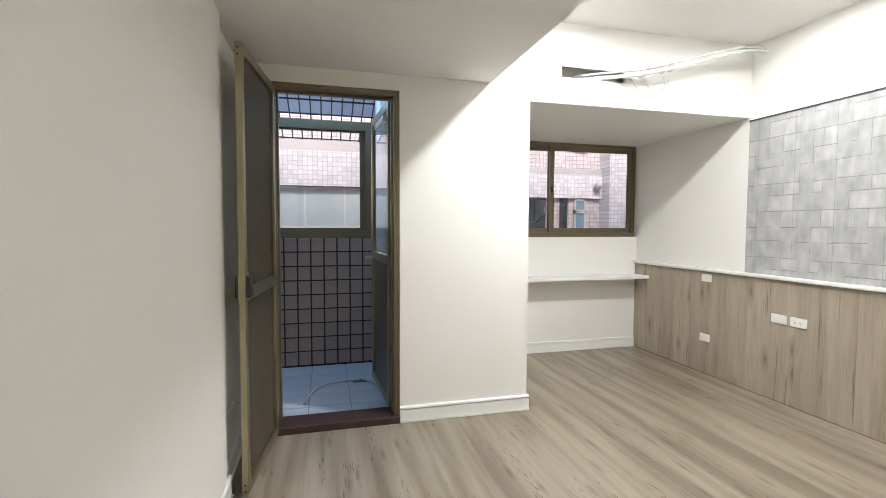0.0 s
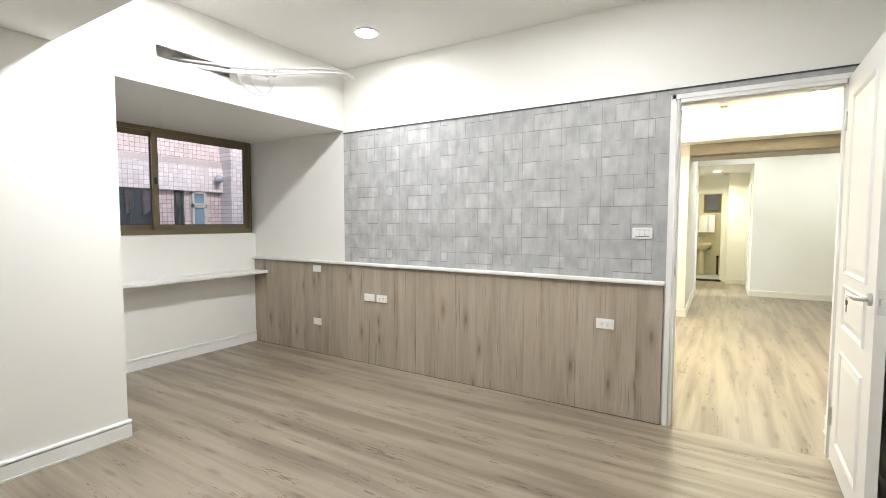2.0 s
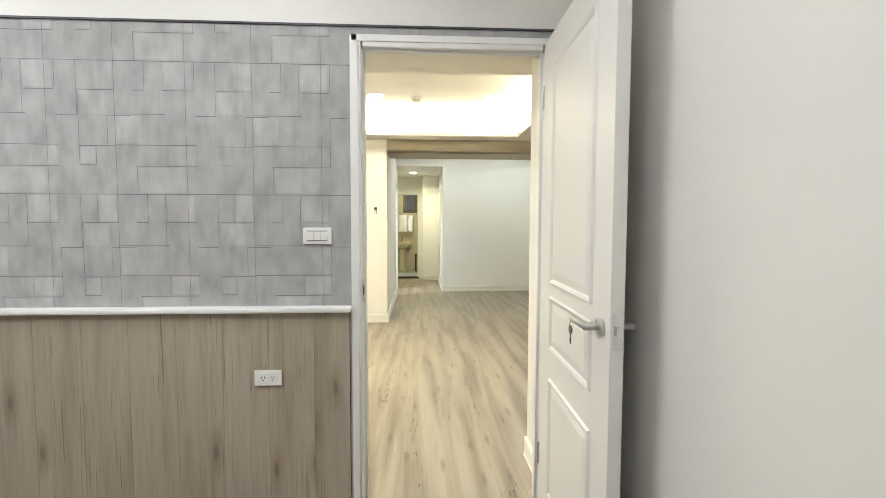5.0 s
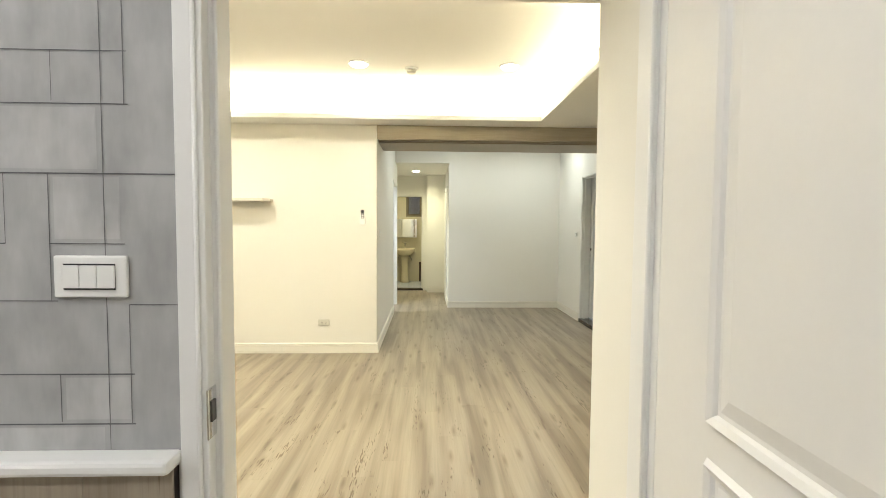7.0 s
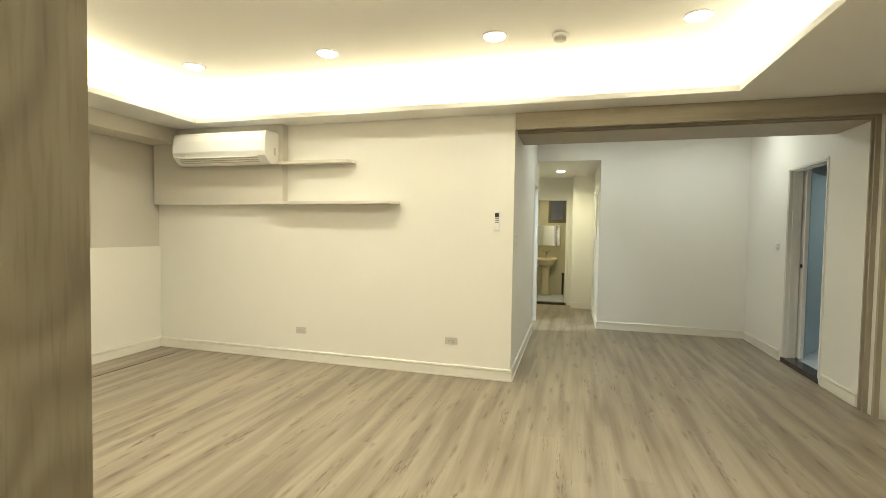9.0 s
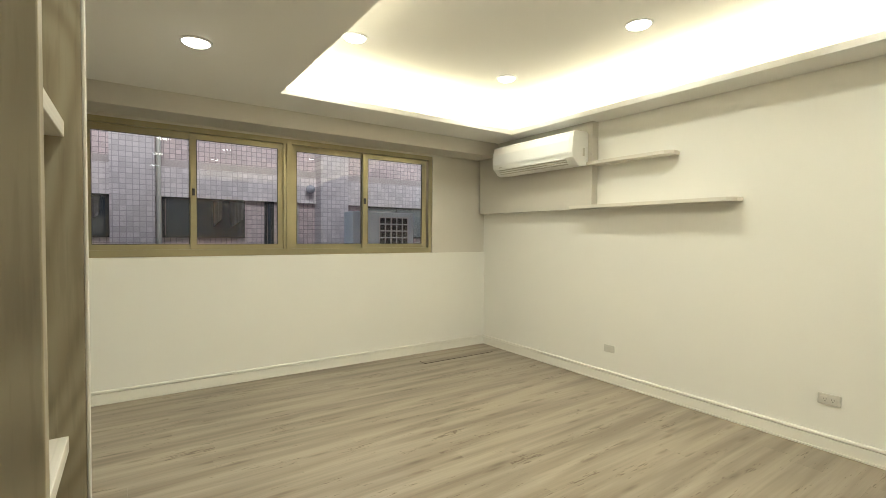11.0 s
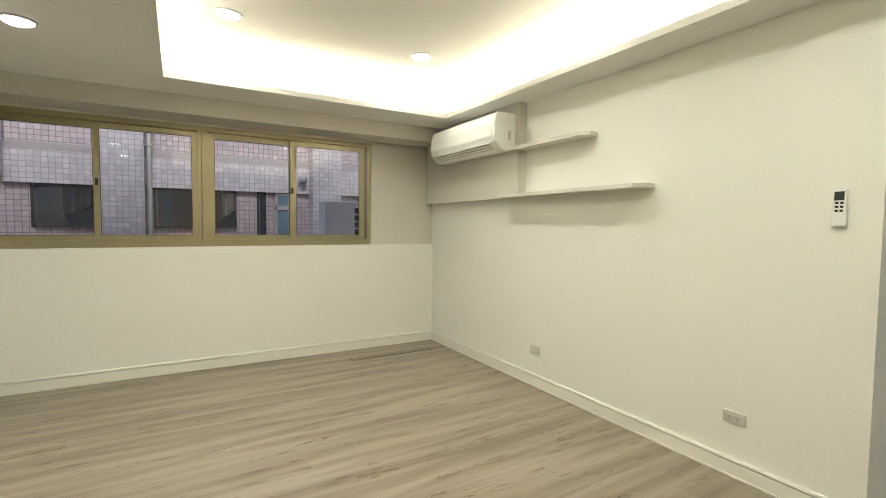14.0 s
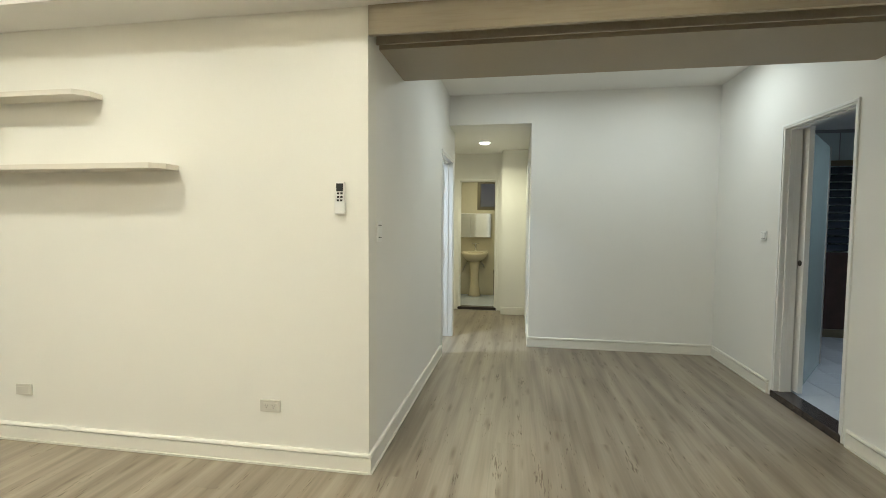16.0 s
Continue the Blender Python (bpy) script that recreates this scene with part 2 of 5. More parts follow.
PAINT = mottled("white_wall_paint", (0.80, 0.79, 0.75), 0.62, 0.025, 140.0, 0.9, 0.10, 0.0, 0.001)
CREAM = mottled("cream_wall_paint", (0.80, 0.785, 0.725), 0.60, 0.025, 140.0, 0.9, 0.10, 0.0, 0.001)
CEIL = mottled("ceiling_paint", (0.82, 0.81, 0.78), 0.75, 0.02, 120.0, 0.8, 0.06, 0.0, 0.001)
SKIRT = mottled("cream_skirting_lacquer", (0.78, 0.755, 0.685), 0.45, 0.02, 90.0, 2.0, 0.05, 0.0, 0.0005)
TRIM = mottled("white_trim_lacquer", (0.80, 0.80, 0.78), 0.35, 0.02, 90.0, 2.0, 0.05, 0.0, 0.0005)
DOORPAINT = mottled("white_grained_door_skin", (0.80, 0.79, 0.76), 0.38, 0.02, 90.0, 2.0, 0.2, 0.0, 0.0008)
PLASTIC = mottled("white_plastic", (0.82, 0.82, 0.79), 0.3, 0.015, 60.0, 4.0, 0.03, 0.0, 0.0003)
GREYPLASTIC = mottled("grey_beige_plastic", (0.55, 0.53, 0.47), 0.4, 0.02, 60.0, 4.0, 0.03, 0.0, 0.0003)
# also used as black for the shade in gaps and holes
DARKPLASTIC = mottled("dark_plastic", (0.03, 0.03, 0.03), 0.35, 0.1, 60.0, 4.0, 0.05, 0.0, 0.0003)
YELLOWPLASTIC = mottled("pale_yellow_rubber", (0.75, 0.70, 0.32), 0.5, 0.05, 60.0, 4.0, 0.05, 0.0, 0.0003)
FLOORTONES = ((0.192, 0.158, 0.116), (0.268, 0.224, 0.167), (0.335, 0.285, 0.217), 0.34)
FLOORWOOD = plank_floor("grey_oak_floor_plank", *FLOORTONES, (0.7, 10.0, 1))
FLOORWOOD_BED = plank_floor("grey_oak_bedroom_plank", *FLOORTONES, (10.0, 0.7, 1))
PANELWOOD = wood("grey_oak_wainscot", (0.270, 0.222, 0.163), (0.378, 0.323, 0.250), (0.448, 0.392, 0.314), 0.5, (0.8, 10, 10), 0.6, 0.1, 0.4, True, 0.06, 0.9)
ASHWOOD = figured("olive_ash_veneer", (0.268, 0.224, 0.143), (0.322, 0.275, 0.181), (0.358, 0.310, 0.210), 0.5)
PANELPALE = wood("pale_washed_panel_veneer", (0.475, 0.44, 0.375), (0.515, 0.48, 0.412), (0.56, 0.525, 0.455), 0.5, (0.14, 6.0, 6.0), 0.0, 0.05, 0.3, True, 0.02, 0.0, 0.12)
PALEWOOD = wood("pale_washed_veneer", (0.50, 0.465, 0.40), (0.58, 0.545, 0.475), (0.64, 0.61, 0.54), 0.5, (0.6, 16, 16), 0.0, 0.06, 0.5, True, 0.02)
SHELFBOARD = mottled("pale_shelf_laminate", (0.66, 0.625, 0.55), 0.5, 0.025, 80.0, 1.5, 0.05)
GREIGE = mottled("greige_board_paint", (0.60, 0.57, 0.505), 0.55, 0.03, 80.0, 0.8, 0.06)
TAUPE = mottled("taupe_beam_veneer", (0.36, 0.312, 0.228), 0.5, 0.06, 80.0, 0.8, 0.06)
TRACKWOOD = wood("brown_grey_track_veneer", (0.325, 0.283, 0.212), (0.365, 0.32, 0.243), (0.395, 0.35, 0.27), 0.5, (0.9, 8, 8), 0.0, 0.05, 0.8, True, 0.03, 0.0, 0.3)
BRONZE = metal("champagne_aluminium", (0.375, 0.335, 0.21), 0.38, 0.85)
DARKBRONZE = metal("dark_bronze_aluminium", (0.22, 0.185, 0.12), 0.4, 0.8)
ALU = metal("satin_steel", (0.55, 0.55, 0.54), 0.3)
CHROME = metal("chrome", (0.75, 0.75, 0.75), 0.12)
BRASS = metal("polished_brass", (0.83, 0.62, 0.22), 0.16)
GRANITE = mottled("dark_granite_sill", (0.045, 0.035, 0.032), 0.25, 0.5, 160.0, 9.0, 0.1)
MAROON = mottled("dark_maroon_sill_stone", (0.055, 0.03, 0.024), 0.3, 0.3, 160.0, 9.0, 0.1)
GLASS = glass("clear_window_glass", (0.95, 0.97, 0.97))
AWNING = glass("blue_grey_awning_sheet", (0.24, 0.33, 0.48), 0.5)
MIRROR = metal("mirror_silver", (0.9, 0.9, 0.9), 0.02)
CERAMIC = mottled("cream_sanitary_ceramic", (0.72, 0.64, 0.44), 0.12, 0.03, 30.0, 2.0, 0.02)
ENTRYPAINT = mottled("apricot_door_paint", (0.72, 0.575, 0.38), 0.42, 0.05, 80.0, 1.5, 0.12)
GOLDTRIM = mottled("ochre_door_moulding", (0.42, 0.29, 0.11), 0.4, 0.15, 80.0, 3.0, 0.1)
MESH = mottled("brown_insect_screen", (0.085, 0.07, 0.045), 0.7, 0.2, 600.0, 3.0, 0.4)
MESH.node_tree.nodes["Principled BSDF"].inputs["Alpha"].default_value = 0.62
BEIGEPLATE = mottled("beige_plate_plastic", (0.58, 0.56, 0.50), 0.4, 0.02, 60.0, 4.0, 0.03, 0.0, 0.0003)
GLAZE = mottled("pale_green_back_painted_glass", (0.36, 0.45, 0.44), 0.08, 0.04, 20.0, 1.5, 0.02)
BALCTILE = mottled("mauve_wall_tile", (0.40, 0.295, 0.25), 0.3, 0.12, 50.0, 3.0, 0.1)
GROUT = mottled("dark_grout", (0.05, 0.032, 0.03), 0.8, 0.2, 120.0, 3.0, 0.3)
FLOORTILE = mottled("pale_floor_tile", (0.52, 0.55, 0.58), 0.25, 0.08, 40.0, 2.0, 0.1)
PALEGROUT = mottled("grey_grout", (0.30, 0.31, 0.32), 0.8, 0.1, 120.0, 3.0, 0.3)
FACADE = tiled("pink_grey_facade_tile", (0.64, 0.535, 0.53), (0.33, 0.28, 0.29), 0.115, 0.11, 0.008)
FACADE_BAND = tiled("pale_band_facade_tile", (0.72, 0.66, 0.66), (0.50, 0.45, 0.46), 0.115, 0.11, 0.008)
LEDGE = mottled("shaded_plaster_ledge", (0.45, 0.39, 0.38), 0.7, 0.15, 20.0, 1.0, 0.2)
PALEGLASS = mottled("pale_frosted_window_glass", (0.42, 0.46, 0.46), 0.12, 0.15, 3.0, 0.8, 0.0)
DARKGLASS = mottled("dark_window_glass", (0.035, 0.045, 0.06), 0.06, 0.3, 5.0, 1.0, 0.0)
GREYGLASS = mottled("grey_window_glass", (0.20, 0.22, 0.23), 0.08, 0.15, 5.0, 1.0, 0.0)
BLUEPAINT = mottled("blue_door_paint", (0.16, 0.25, 0.34), 0.4, 0.15, 50.0, 2.0, 0.1)
CLOTH = mottled("pale_grey_hanging_cloth", (0.5, 0.5, 0.52), 0.9, 0.2, 80.0, 4.0, 0.3)
KTILE = mottled("pale_green_glazed_tile", (0.55, 0.63, 0.62), 0.12, 0.05, 30.0, 2.0, 0.04)
BTILE = mottled("cream_bath_tile", (0.58, 0.53, 0.38), 0.25, 0.06, 30.0, 2.0, 0.05)
CONCRETE = mottled("alley_concrete", (0.22, 0.21, 0.20), 0.85, 0.2, 30.0, 0.6, 0.4)
BLACKTRIM = mottled("black_trim_strip", (0.05, 0.05, 0.055), 0.5, 0.1, 60.0, 3.0, 0.05)
FAINTLINE = mottled("faint_printed_line_ink", (0.15, 0.15, 0.15), 0.75, 0.35, 40.0, 8.0, 0.05)
PRINTLINE = mottled("printed_line_ink", (0.13, 0.13, 0.135), 0.75, 0.35, 40.0, 8.0, 0.05)
RAWCUT = mottled("raw_board_cut", (0.30, 0.21, 0.11), 0.8, 0.2, 90.0, 20.0, 0.3)
PIPEWRAP = mottled("aged_white_pipe_wrap", (0.53, 0.52, 0.50), 0.55, 0.08, 60.0, 9.0, 0.3)
BULB = lit("lamp_diffuser_neutral", (1.0, 0.97, 0.90), 22.0)
WARMBULB = lit("lamp_diffuser_warm", (1.0, 0.95, 0.80), 22.0)


def wallpaper(name, base, spread):
    """Cement-look wallpaper: cloudy grey patches about a hand wide, upright smears and fine speckle."""
    m, nt, b = material(name)
    a = node(nt, "ShaderNodeTexNoise", Scale=1.0, Detail=5.0, Roughness=0.6)
    nt.links.new(coords(nt, (1, 24, 6)), a.inputs["Vector"])
    c = node(nt, "ShaderNodeTexNoise", Scale=1.0, Detail=3.0, Roughness=0.5)
    nt.links.new(coords(nt, (1, 11, 8)), c.inputs["Vector"])
    add = nt.nodes.new("ShaderNodeMath")
    add.operation = "MULTIPLY_ADD"
    add.inputs[1].default_value = 0.6
    nt.links.new(a.outputs[0], add.inputs[0])
    nt.links.new(c.outputs[0], add.inputs[2])
    lo = tuple(x * (1 - spread) for x in base)
    hi = tuple(min(1, x * (1 + spread)) for x in base)
    nt.links.new(ramp(nt, add.outputs[0], [(0.60, lo), (1.0, hi)]), b.inputs["Base Color"])
    b.inputs["Roughness"].default_value = 0.8
    b.inputs["Specular IOR Level"].default_value = 0.3
    bump(nt, b, a.outputs[0], 0.15, 0.001)
    return m


PAPER = wallpaper("cement_grey_wallpaper", (0.390, 0.393, 0.388), 0.15)
PAPERLIGHT = wallpaper("cement_light_wallpaper", (0.442, 0.444, 0.439), 0.16)


# ---- building helpers ----
def box(bm, x0, x1, y0, y1, z0, z1, bevel=0.0):
    res = bmesh.ops.create_cube(bm, size=1.0)
    bmesh.ops.transform(bm, verts=res["verts"], matrix=Matrix.LocRotScale(
        ((x0 + x1) / 2, (y0 + y1) / 2, (z0 + z1) / 2), None, (abs(x1 - x0), abs(y1 - y0), abs(z1 - z0))))
    if bevel:
        edges = list({e for v in res["verts"] for e in v.link_edges})
        bmesh.ops.bevel(bm, geom=edges, offset=bevel, segments=2, affect="EDGES", profile=0.5)
    return res["verts"]


def boxes(*rows, bevel=0.0):
    bm = bmesh.new()
    for r in rows:
        box(bm, *r, bevel=bevel)
    return bm


def rod(bm, p, q, r, seg=12, r2=None):
    p, q = Vector(p), Vector(q)
    d = q - p
    res = bmesh.ops.create_cone(bm, cap_ends=True, segments=seg, radius1=r, radius2=r if r2 is None else r2, depth=d.length)
    bmesh.ops.transform(bm, verts=res["verts"], matrix=Matrix.Translation((p + q) / 2) @ d.to_track_quat("Z", "Y").to_matrix().to_4x4())


def rods(*rows, seg=12):
    bm = bmesh.new()
    for p, q, r in rows:
        rod(bm, p, q, r, seg)
    return bm


def ball(bm, c, r, squash=(1, 1, 1), seg=14):
    res = bmesh.ops.create_uvsphere(bm, u_segments=seg, v_segments=seg // 2 + 2, radius=r)
    bmesh.ops.transform(bm, verts=res["verts"], matrix=Matrix.LocRotScale(c, None, squash))


def lathe(profile, at, seg=24, turn=None):
    """A turned body from (radius, height) pairs, closed at the ends."""
    bm = bmesh.new()
    rings = []
    for r, z in profile:
        rings.append([bm.verts.new((r * math.cos(2 * math.pi * k / seg), r * math.sin(2 * math.pi * k / seg), z)) for k in range(seg)])
    for a, b in zip(rings, rings[1:]):
        for k in range(seg):
            bm.faces.new((a[k], a[(k + 1) % seg], b[(k + 1) % seg], b[k]))
    bm.faces.new(rings[0][::-1])
    bm.faces.new(rings[-1])
    m = Matrix.Translation(at) @ (turn if turn is not None else Matrix.Identity(4))
    bmesh.ops.transform(bm, verts=bm.verts, matrix=m)
    return bm


def extrude(outline, axis, a, b):
    """A prism: the outline (pairs in the two other axes, in axis order) drawn out along axis from a to b."""
    bm = bmesh.new()

    def place(u, v, w):
        return {"x": (w, u, v), "y": (u, w, v), "z": (u, v, w)}[axis]
    lo = [bm.verts.new(place(u, v, a)) for u, v in outline]
    hi = [bm.verts.new(place(u, v, b)) for u, v in outline]
    n = len(outline)
    for k in range(n):
        bm.faces.new((lo[k], lo[(k + 1) % n], hi[(k + 1) % n], hi[k]))
    bm.faces.new(lo[::-1])
    bm.faces.new(hi)
    bmesh.ops.recalc_face_normals(bm, faces=bm.faces)
    return bm


def tube(name, points, radius, mat, parent=None, seg=6):
    cu = bpy.data.curves.new(name, "CURVE")
    cu.dimensions, cu.bevel_depth, cu.bevel_resolution, cu.resolution_u = "3D", radius, 3, seg
    sp = cu.splines.new("BEZIER")
    sp.bezier_points.add(len(points) - 1)
    for bp, co in zip(sp.bezier_points, points):
        bp.co, bp.handle_left_type, bp.handle_right_type = co, "AUTO", "AUTO"
    tmp = bpy.data.objects.new(name, cu)
    me = bpy.data.meshes.new_from_object(tmp)
    bpy.data.objects.remove(tmp)
    me.materials.clear()
    me.materials.append(mat)
    for p in me.polygons:
        p.use_smooth = True
    ob = new(name, me)
    if parent is not None:
        ob.parent = parent
        ob.matrix_parent_inverse = parent.matrix_basis.inverted()
    return ob


def mesh(name, bm, mat, smooth=False):
    me = bpy.data.meshes.new(name)
    bm.to_mesh(me)
    bm.free()
    me.materials.append(mat)
    if smooth:
        for p in me.polygons:
            p.use_smooth = True
    return me


def part(name, bm, mat, parent, label="", smooth=False):
    ob = new(name, mesh(name, bm, mat, smooth))
    ob.parent = parent
    ob.matrix_parent_inverse = parent.matrix_basis.inverted()
    if label:
        tagged(ob, label)
    return ob


def thing(name, label, category, at=(0, 0, 0), group=""):
    ob = new(name)
    ob.matrix_basis = Matrix.Translation(at)
    ob.empty_display_size = 0.1
    return tagged(ob, label, category, group)


def setting(name, bm, mat, label, category):
    return tagged(new(name, mesh(name, bm, mat)), label, category, kind="structure")


# ---- structure: bedroom ----
LOW = -0.03  # the living side lies a little below the bedroom floor
BED_CEIL, SOFFIT, CORR, DIN_CEIL, COVE_CEIL = 2.72, 2.39, 2.38, 2.70, 2.73
setting("wall_west_bedroom", boxes((-0.80, -0.625, -0.86, 2.42, -0.02, 2.8), (-0.80, -0.66, 2.42, 3.05, -0.02, 2.8)), PAINT, "white painted bedroom wall beside the balcony door", "wall")
setting("wall_south_bedroom", boxes((-0.625, 3.10, -0.86, -0.69, -0.02, 2.8)), PAINT, "white painted bedroom wall behind the open door", "wall")
setting("wall_north_bedroom", boxes((-0.80, -0.49, 3.05, 3.20, -0.02, 2.8), (-0.49, 0.30, 3.05, 3.20, 2.165, 2.8), (0.30, 1.206, 3.05, 4.53, -0.02, 2.8)), PAINT,
        "white painted wall and column beside the balcony door", "wall")
setting("ceiling_beam_bedroom", boxes((-0.66, 0.92, -0.69, 3.05, 2.265, 2.72)), CEIL, "lowered white ceiling beam of the bedroom", "ceiling")
setting("ceiling_bedroom", boxes((-0.80, 3.16, -0.86, 3.05, 2.72, 2.86)), CEIL, "flat white plaster bedroom ceiling", "ceiling")
# box above the window niche, with a slot cut for the air conditioner pipes
setting("soffit_window_niche", boxes((1.206, 3.10, 3.065, 4.53, 2.163, 2.30), (1.206, 3.10, 3.05, 3.065, 2.163, 2.345), (1.206, 3.10, 3.05, 3.065, 2.422, 2.72),
                                     (1.206, 1.443, 3.05, 3.065, 2.345, 2.422), (1.95, 3.10, 3.05, 3.065, 2.345, 2.422)), PAINT, "white boxed-in beam above the window niche", "ceiling")
setting("slot_back", boxes((1.206, 3.10, 3.20, 3.22, 2.30, 2.72)), CREAM, "bare back of the pipe slot", "wall")
setting("wall_niche", boxes((1.206, 3.10, 4.375, 4.53, -0.02, 1.19)), PAINT, "white painted wall under the bedroom window", "wall")
setting("wall_east_bedroom", boxes((3.10, 3.16, 0.285, 4.53, -0.02, 2.8), (3.10, 3.16, -1.75, -0.596, -0.02, 2.8), (3.10, 3.16, -0.596, 0.285, 2.10, 2.8)), PAINT,
        "white wall between bedroom and living room", "wall")

# wallpaper with its printed block pattern
paper = setting("wallpaper", boxes((3.098, 3.10, 0.285, 3.05, 0.93, 2.134), (3.098, 3.10, -0.66, 0.285, 2.10, 2.134)), PAPER, "cement-grey wallpaper printed with an irregular block pattern", "wallpaper")
LINES_H = [(20, 268, 0), (93, 153, 57), (35, 58, 57), (198, 268, 57), (0, 98, 104), (155, 196, 107), (253, 300, 107), (0, 158, 165), (198, 268, 167), (40, 158, 207), (198, 230, 205), (0, 60, 263)]
LINES_V = [(0, 0, 104), (0, 165, 263), (40, 205, 263), (58, 0, 57), (93, 0, 104), (98, 165, 205), (155, 0, 57), (155, 107, 207), (196, 0, 107), (228, 0, 57), (198, 57, 205), (253, 107, 167), (230, 167, 205)]
LIGHT = [(93, 153, 0, 57), (198, 253, 57, 107), (98, 158, 165, 207), (198, 230, 167, 205), (0, 55, 104, 165), (40, 136, 207, 263), (228, 268, 0, 57)]
UNIT, PW, PH = 0.565 / 268, 0.565, 0.554


def printed():
    lines, light, uprights = bmesh.new(), bmesh.new(), bmesh.new()

    def quad(bm, x, ya, yb, za, zb):
        ya, yb, za, zb = max(ya, 0.287), min(yb, 3.048), max(za, 0.932), min(zb, 2.132)
        if yb - ya > 0.001 and zb - za > 0.001:
            bm.faces.new([bm.verts.new((x, y, z)) for y, z in ((ya, za), (ya, zb), (yb, zb), (yb, za))])
    for i in range(-1, 6):
        for j in range(-1, 4):
            y0, z0 = 0.704 + PW * i, 1.973 - PH * j
            for a, b, v in LINES_H:
                w = 0.0007 + 0.0006 * random.random()
                quad(lines, 3.0970, y0 - b * UNIT, y0 - a * UNIT, z0 - v * UNIT - w, z0 - v * UNIT + w)
            for u, a, b in LINES_V:
                w = 0.0004 + 0.0005 * random.random()
                quad(uprights, 3.0969, y0 - u * UNIT - w, y0 - u * UNIT + w, z0 - b * UNIT, z0 - a * UNIT)
            for a, b, c, d in LIGHT:
                if random.random() < 0.92:
                    quad(light, 3.0975, y0 - b * UNIT + 0.008, y0 - a * UNIT - 0.008, z0 - d * UNIT + 0.008, z0 - c * UNIT - 0.006)
        w = 0.0007
        for u in (137, 268):
            quad(uprights, 3.0968, 0.704 + PW * i - u * UNIT - w, 0.704 + PW * i - u * UNIT + w, 0.9, 2.2)
    return lines, light, uprights


lines_bm, light_bm, upright_bm = printed()
part("printed_lines", lines_bm, PRINTLINE, paper, "thin dark printed joint lines")
part("printed_uprights", upright_bm, FAINTLINE, paper, "faint upright printed joint lines")
part("printed_blocks", light_bm, PAPERLIGHT, paper, "lighter cloudy printed blocks")
setting("trim_wallpaper", boxes((3.090, 3.10, -0.69, 3.05, 2.134, 2.142)), BLACKTRIM, "thin black trim strip above the wallpaper", "trim")
setting("trim_wainscot_rail", boxes((3.047, 3.0995, 0.291, 4.374, 0.912, 0.938), bevel=0.008), TRIM, "white cap rail along the wooden wainscot", "trim")


def baseboard(name, ax, a, b, face, out, base=LOW, height=0.108, mat=None):
    """A stepped white skirting along axis ax from a to b, standing proud of the face to the side out."""
    h = height / 0.11
    prof = [(0, 0), (0.019, 0), (0.021, 0.012 * h), (0.012, 0.0125 * h), (0.012, 0.018 * h), (0.014, 0.020 * h), (0.014, 0.086 * h), (0.001, 0.0865 * h), (0.001, 0.0945 * h), (0.017, 0.095 * h), (0.015, 0.105 * h), (0.010, height), (0, height)]
    return setting(name, extrude([(face + out * u, base + v) for u, v in prof], ax, a, b), mat or SKIRT, "white stepped skirting board", "skirting")


def outlet(name, c, normal, label, kind="socket", w=0.118, h=0.068, group="wall plates", mat=None):
    """A wall plate whose face looks along normal ('-x', '+x', '-y', '+y'); c is the middle of its back."""
    t = thing(name, label, "switch" if kind == "switch" else "socket", c, group)
    mat = mat or PLASTIC
    ang = {"-y": 0, "+x": 90, "+y": 180, "-x": 270}[normal]
    m = Matrix.Translation(c) @ pose(0, 0, 0, 0, 0, ang)

    def put(pname, bm, fill, label2=""):
        bmesh.ops.transform(bm, verts=bm.verts, matrix=m)
        return part(pname, bm, fill, t, label2)
    put("plate", boxes((-w / 2, w / 2, -0.009, 0, -h / 2, h / 2), bevel=0.003), mat)
    if kind == "switch":
        n = 3 if w > 0.1 else 2
        # black slab behind the rockers draws the shade of their gap
        put("rocker_gap_shade", boxes((-w * 0.355, w * 0.352, -0.0105, -0.008, -h * 0.31, h * 0.31)), DARKPLASTIC, "black backing for the shade round the rockers")
        for k in range(n):
            x0 = -w * 0.36 + k * (w * 0.72 / n)
            put("rocker", boxes((x0, x0 + w * 0.72 / n - 0.001, -0.014, -0.008, -h * 0.27, h * 0.27), bevel=0.001), mat)
    elif kind == "socket":
        put("insert", boxes((-w * 0.36, w * 0.36, -0.0115, -0.008, -h * 0.27, h * 0.27), bevel=0.001), mat)
        # slots are black slivers in place of shaded holes
        for x in (-w * 0.17, w * 0.17):
            for dx in (-0.006, 0.006):
                put("slot", boxes((x + dx - 0.0012, x + dx + 0.0012, -0.0119, -0.0112, -0.002, 0.008)), DARKPLASTIC)
            put("slot", boxes((x - 0.0028, x + 0.0028, -0.0119, -0.0112, -0.011, -0.006)), DARKPLASTIC)
    else:
        put("insert", boxes((-w * 0.36, w * 0.36, -0.0115, -0.008, -h * 0.27, h * 0.27), bevel=0.001), mat)
    return t


def downlight(x, y, z, watts, color, bulb, group, r=0.062, spread=150):
    t = thing("downlight", "round white recessed ceiling downlight, switched on", "ceiling light", (x, y, z), group)
    part("trim_ring", lathe([(r + 0.014, 0.0), (r + 0.012, -0.006), (r + 0.002, -0.009), (r, -0.004)], (x, y, z)), TRIM, t, "", True)
    # the downward bulge shapes the lamp's bloom into the diffuser
    part("diffuser", lathe([(r - 0.001, -0.003), (r * 0.9, -0.013), (r * 0.65, -0.022), (r * 0.2, -0.026)], (x, y, z)), bulb, t, "glowing frosted diffuser, bulged to suggest its bloom", True)
    disc_lamp(x, y, z - 0.030, watts, color, 2 * r, spread)


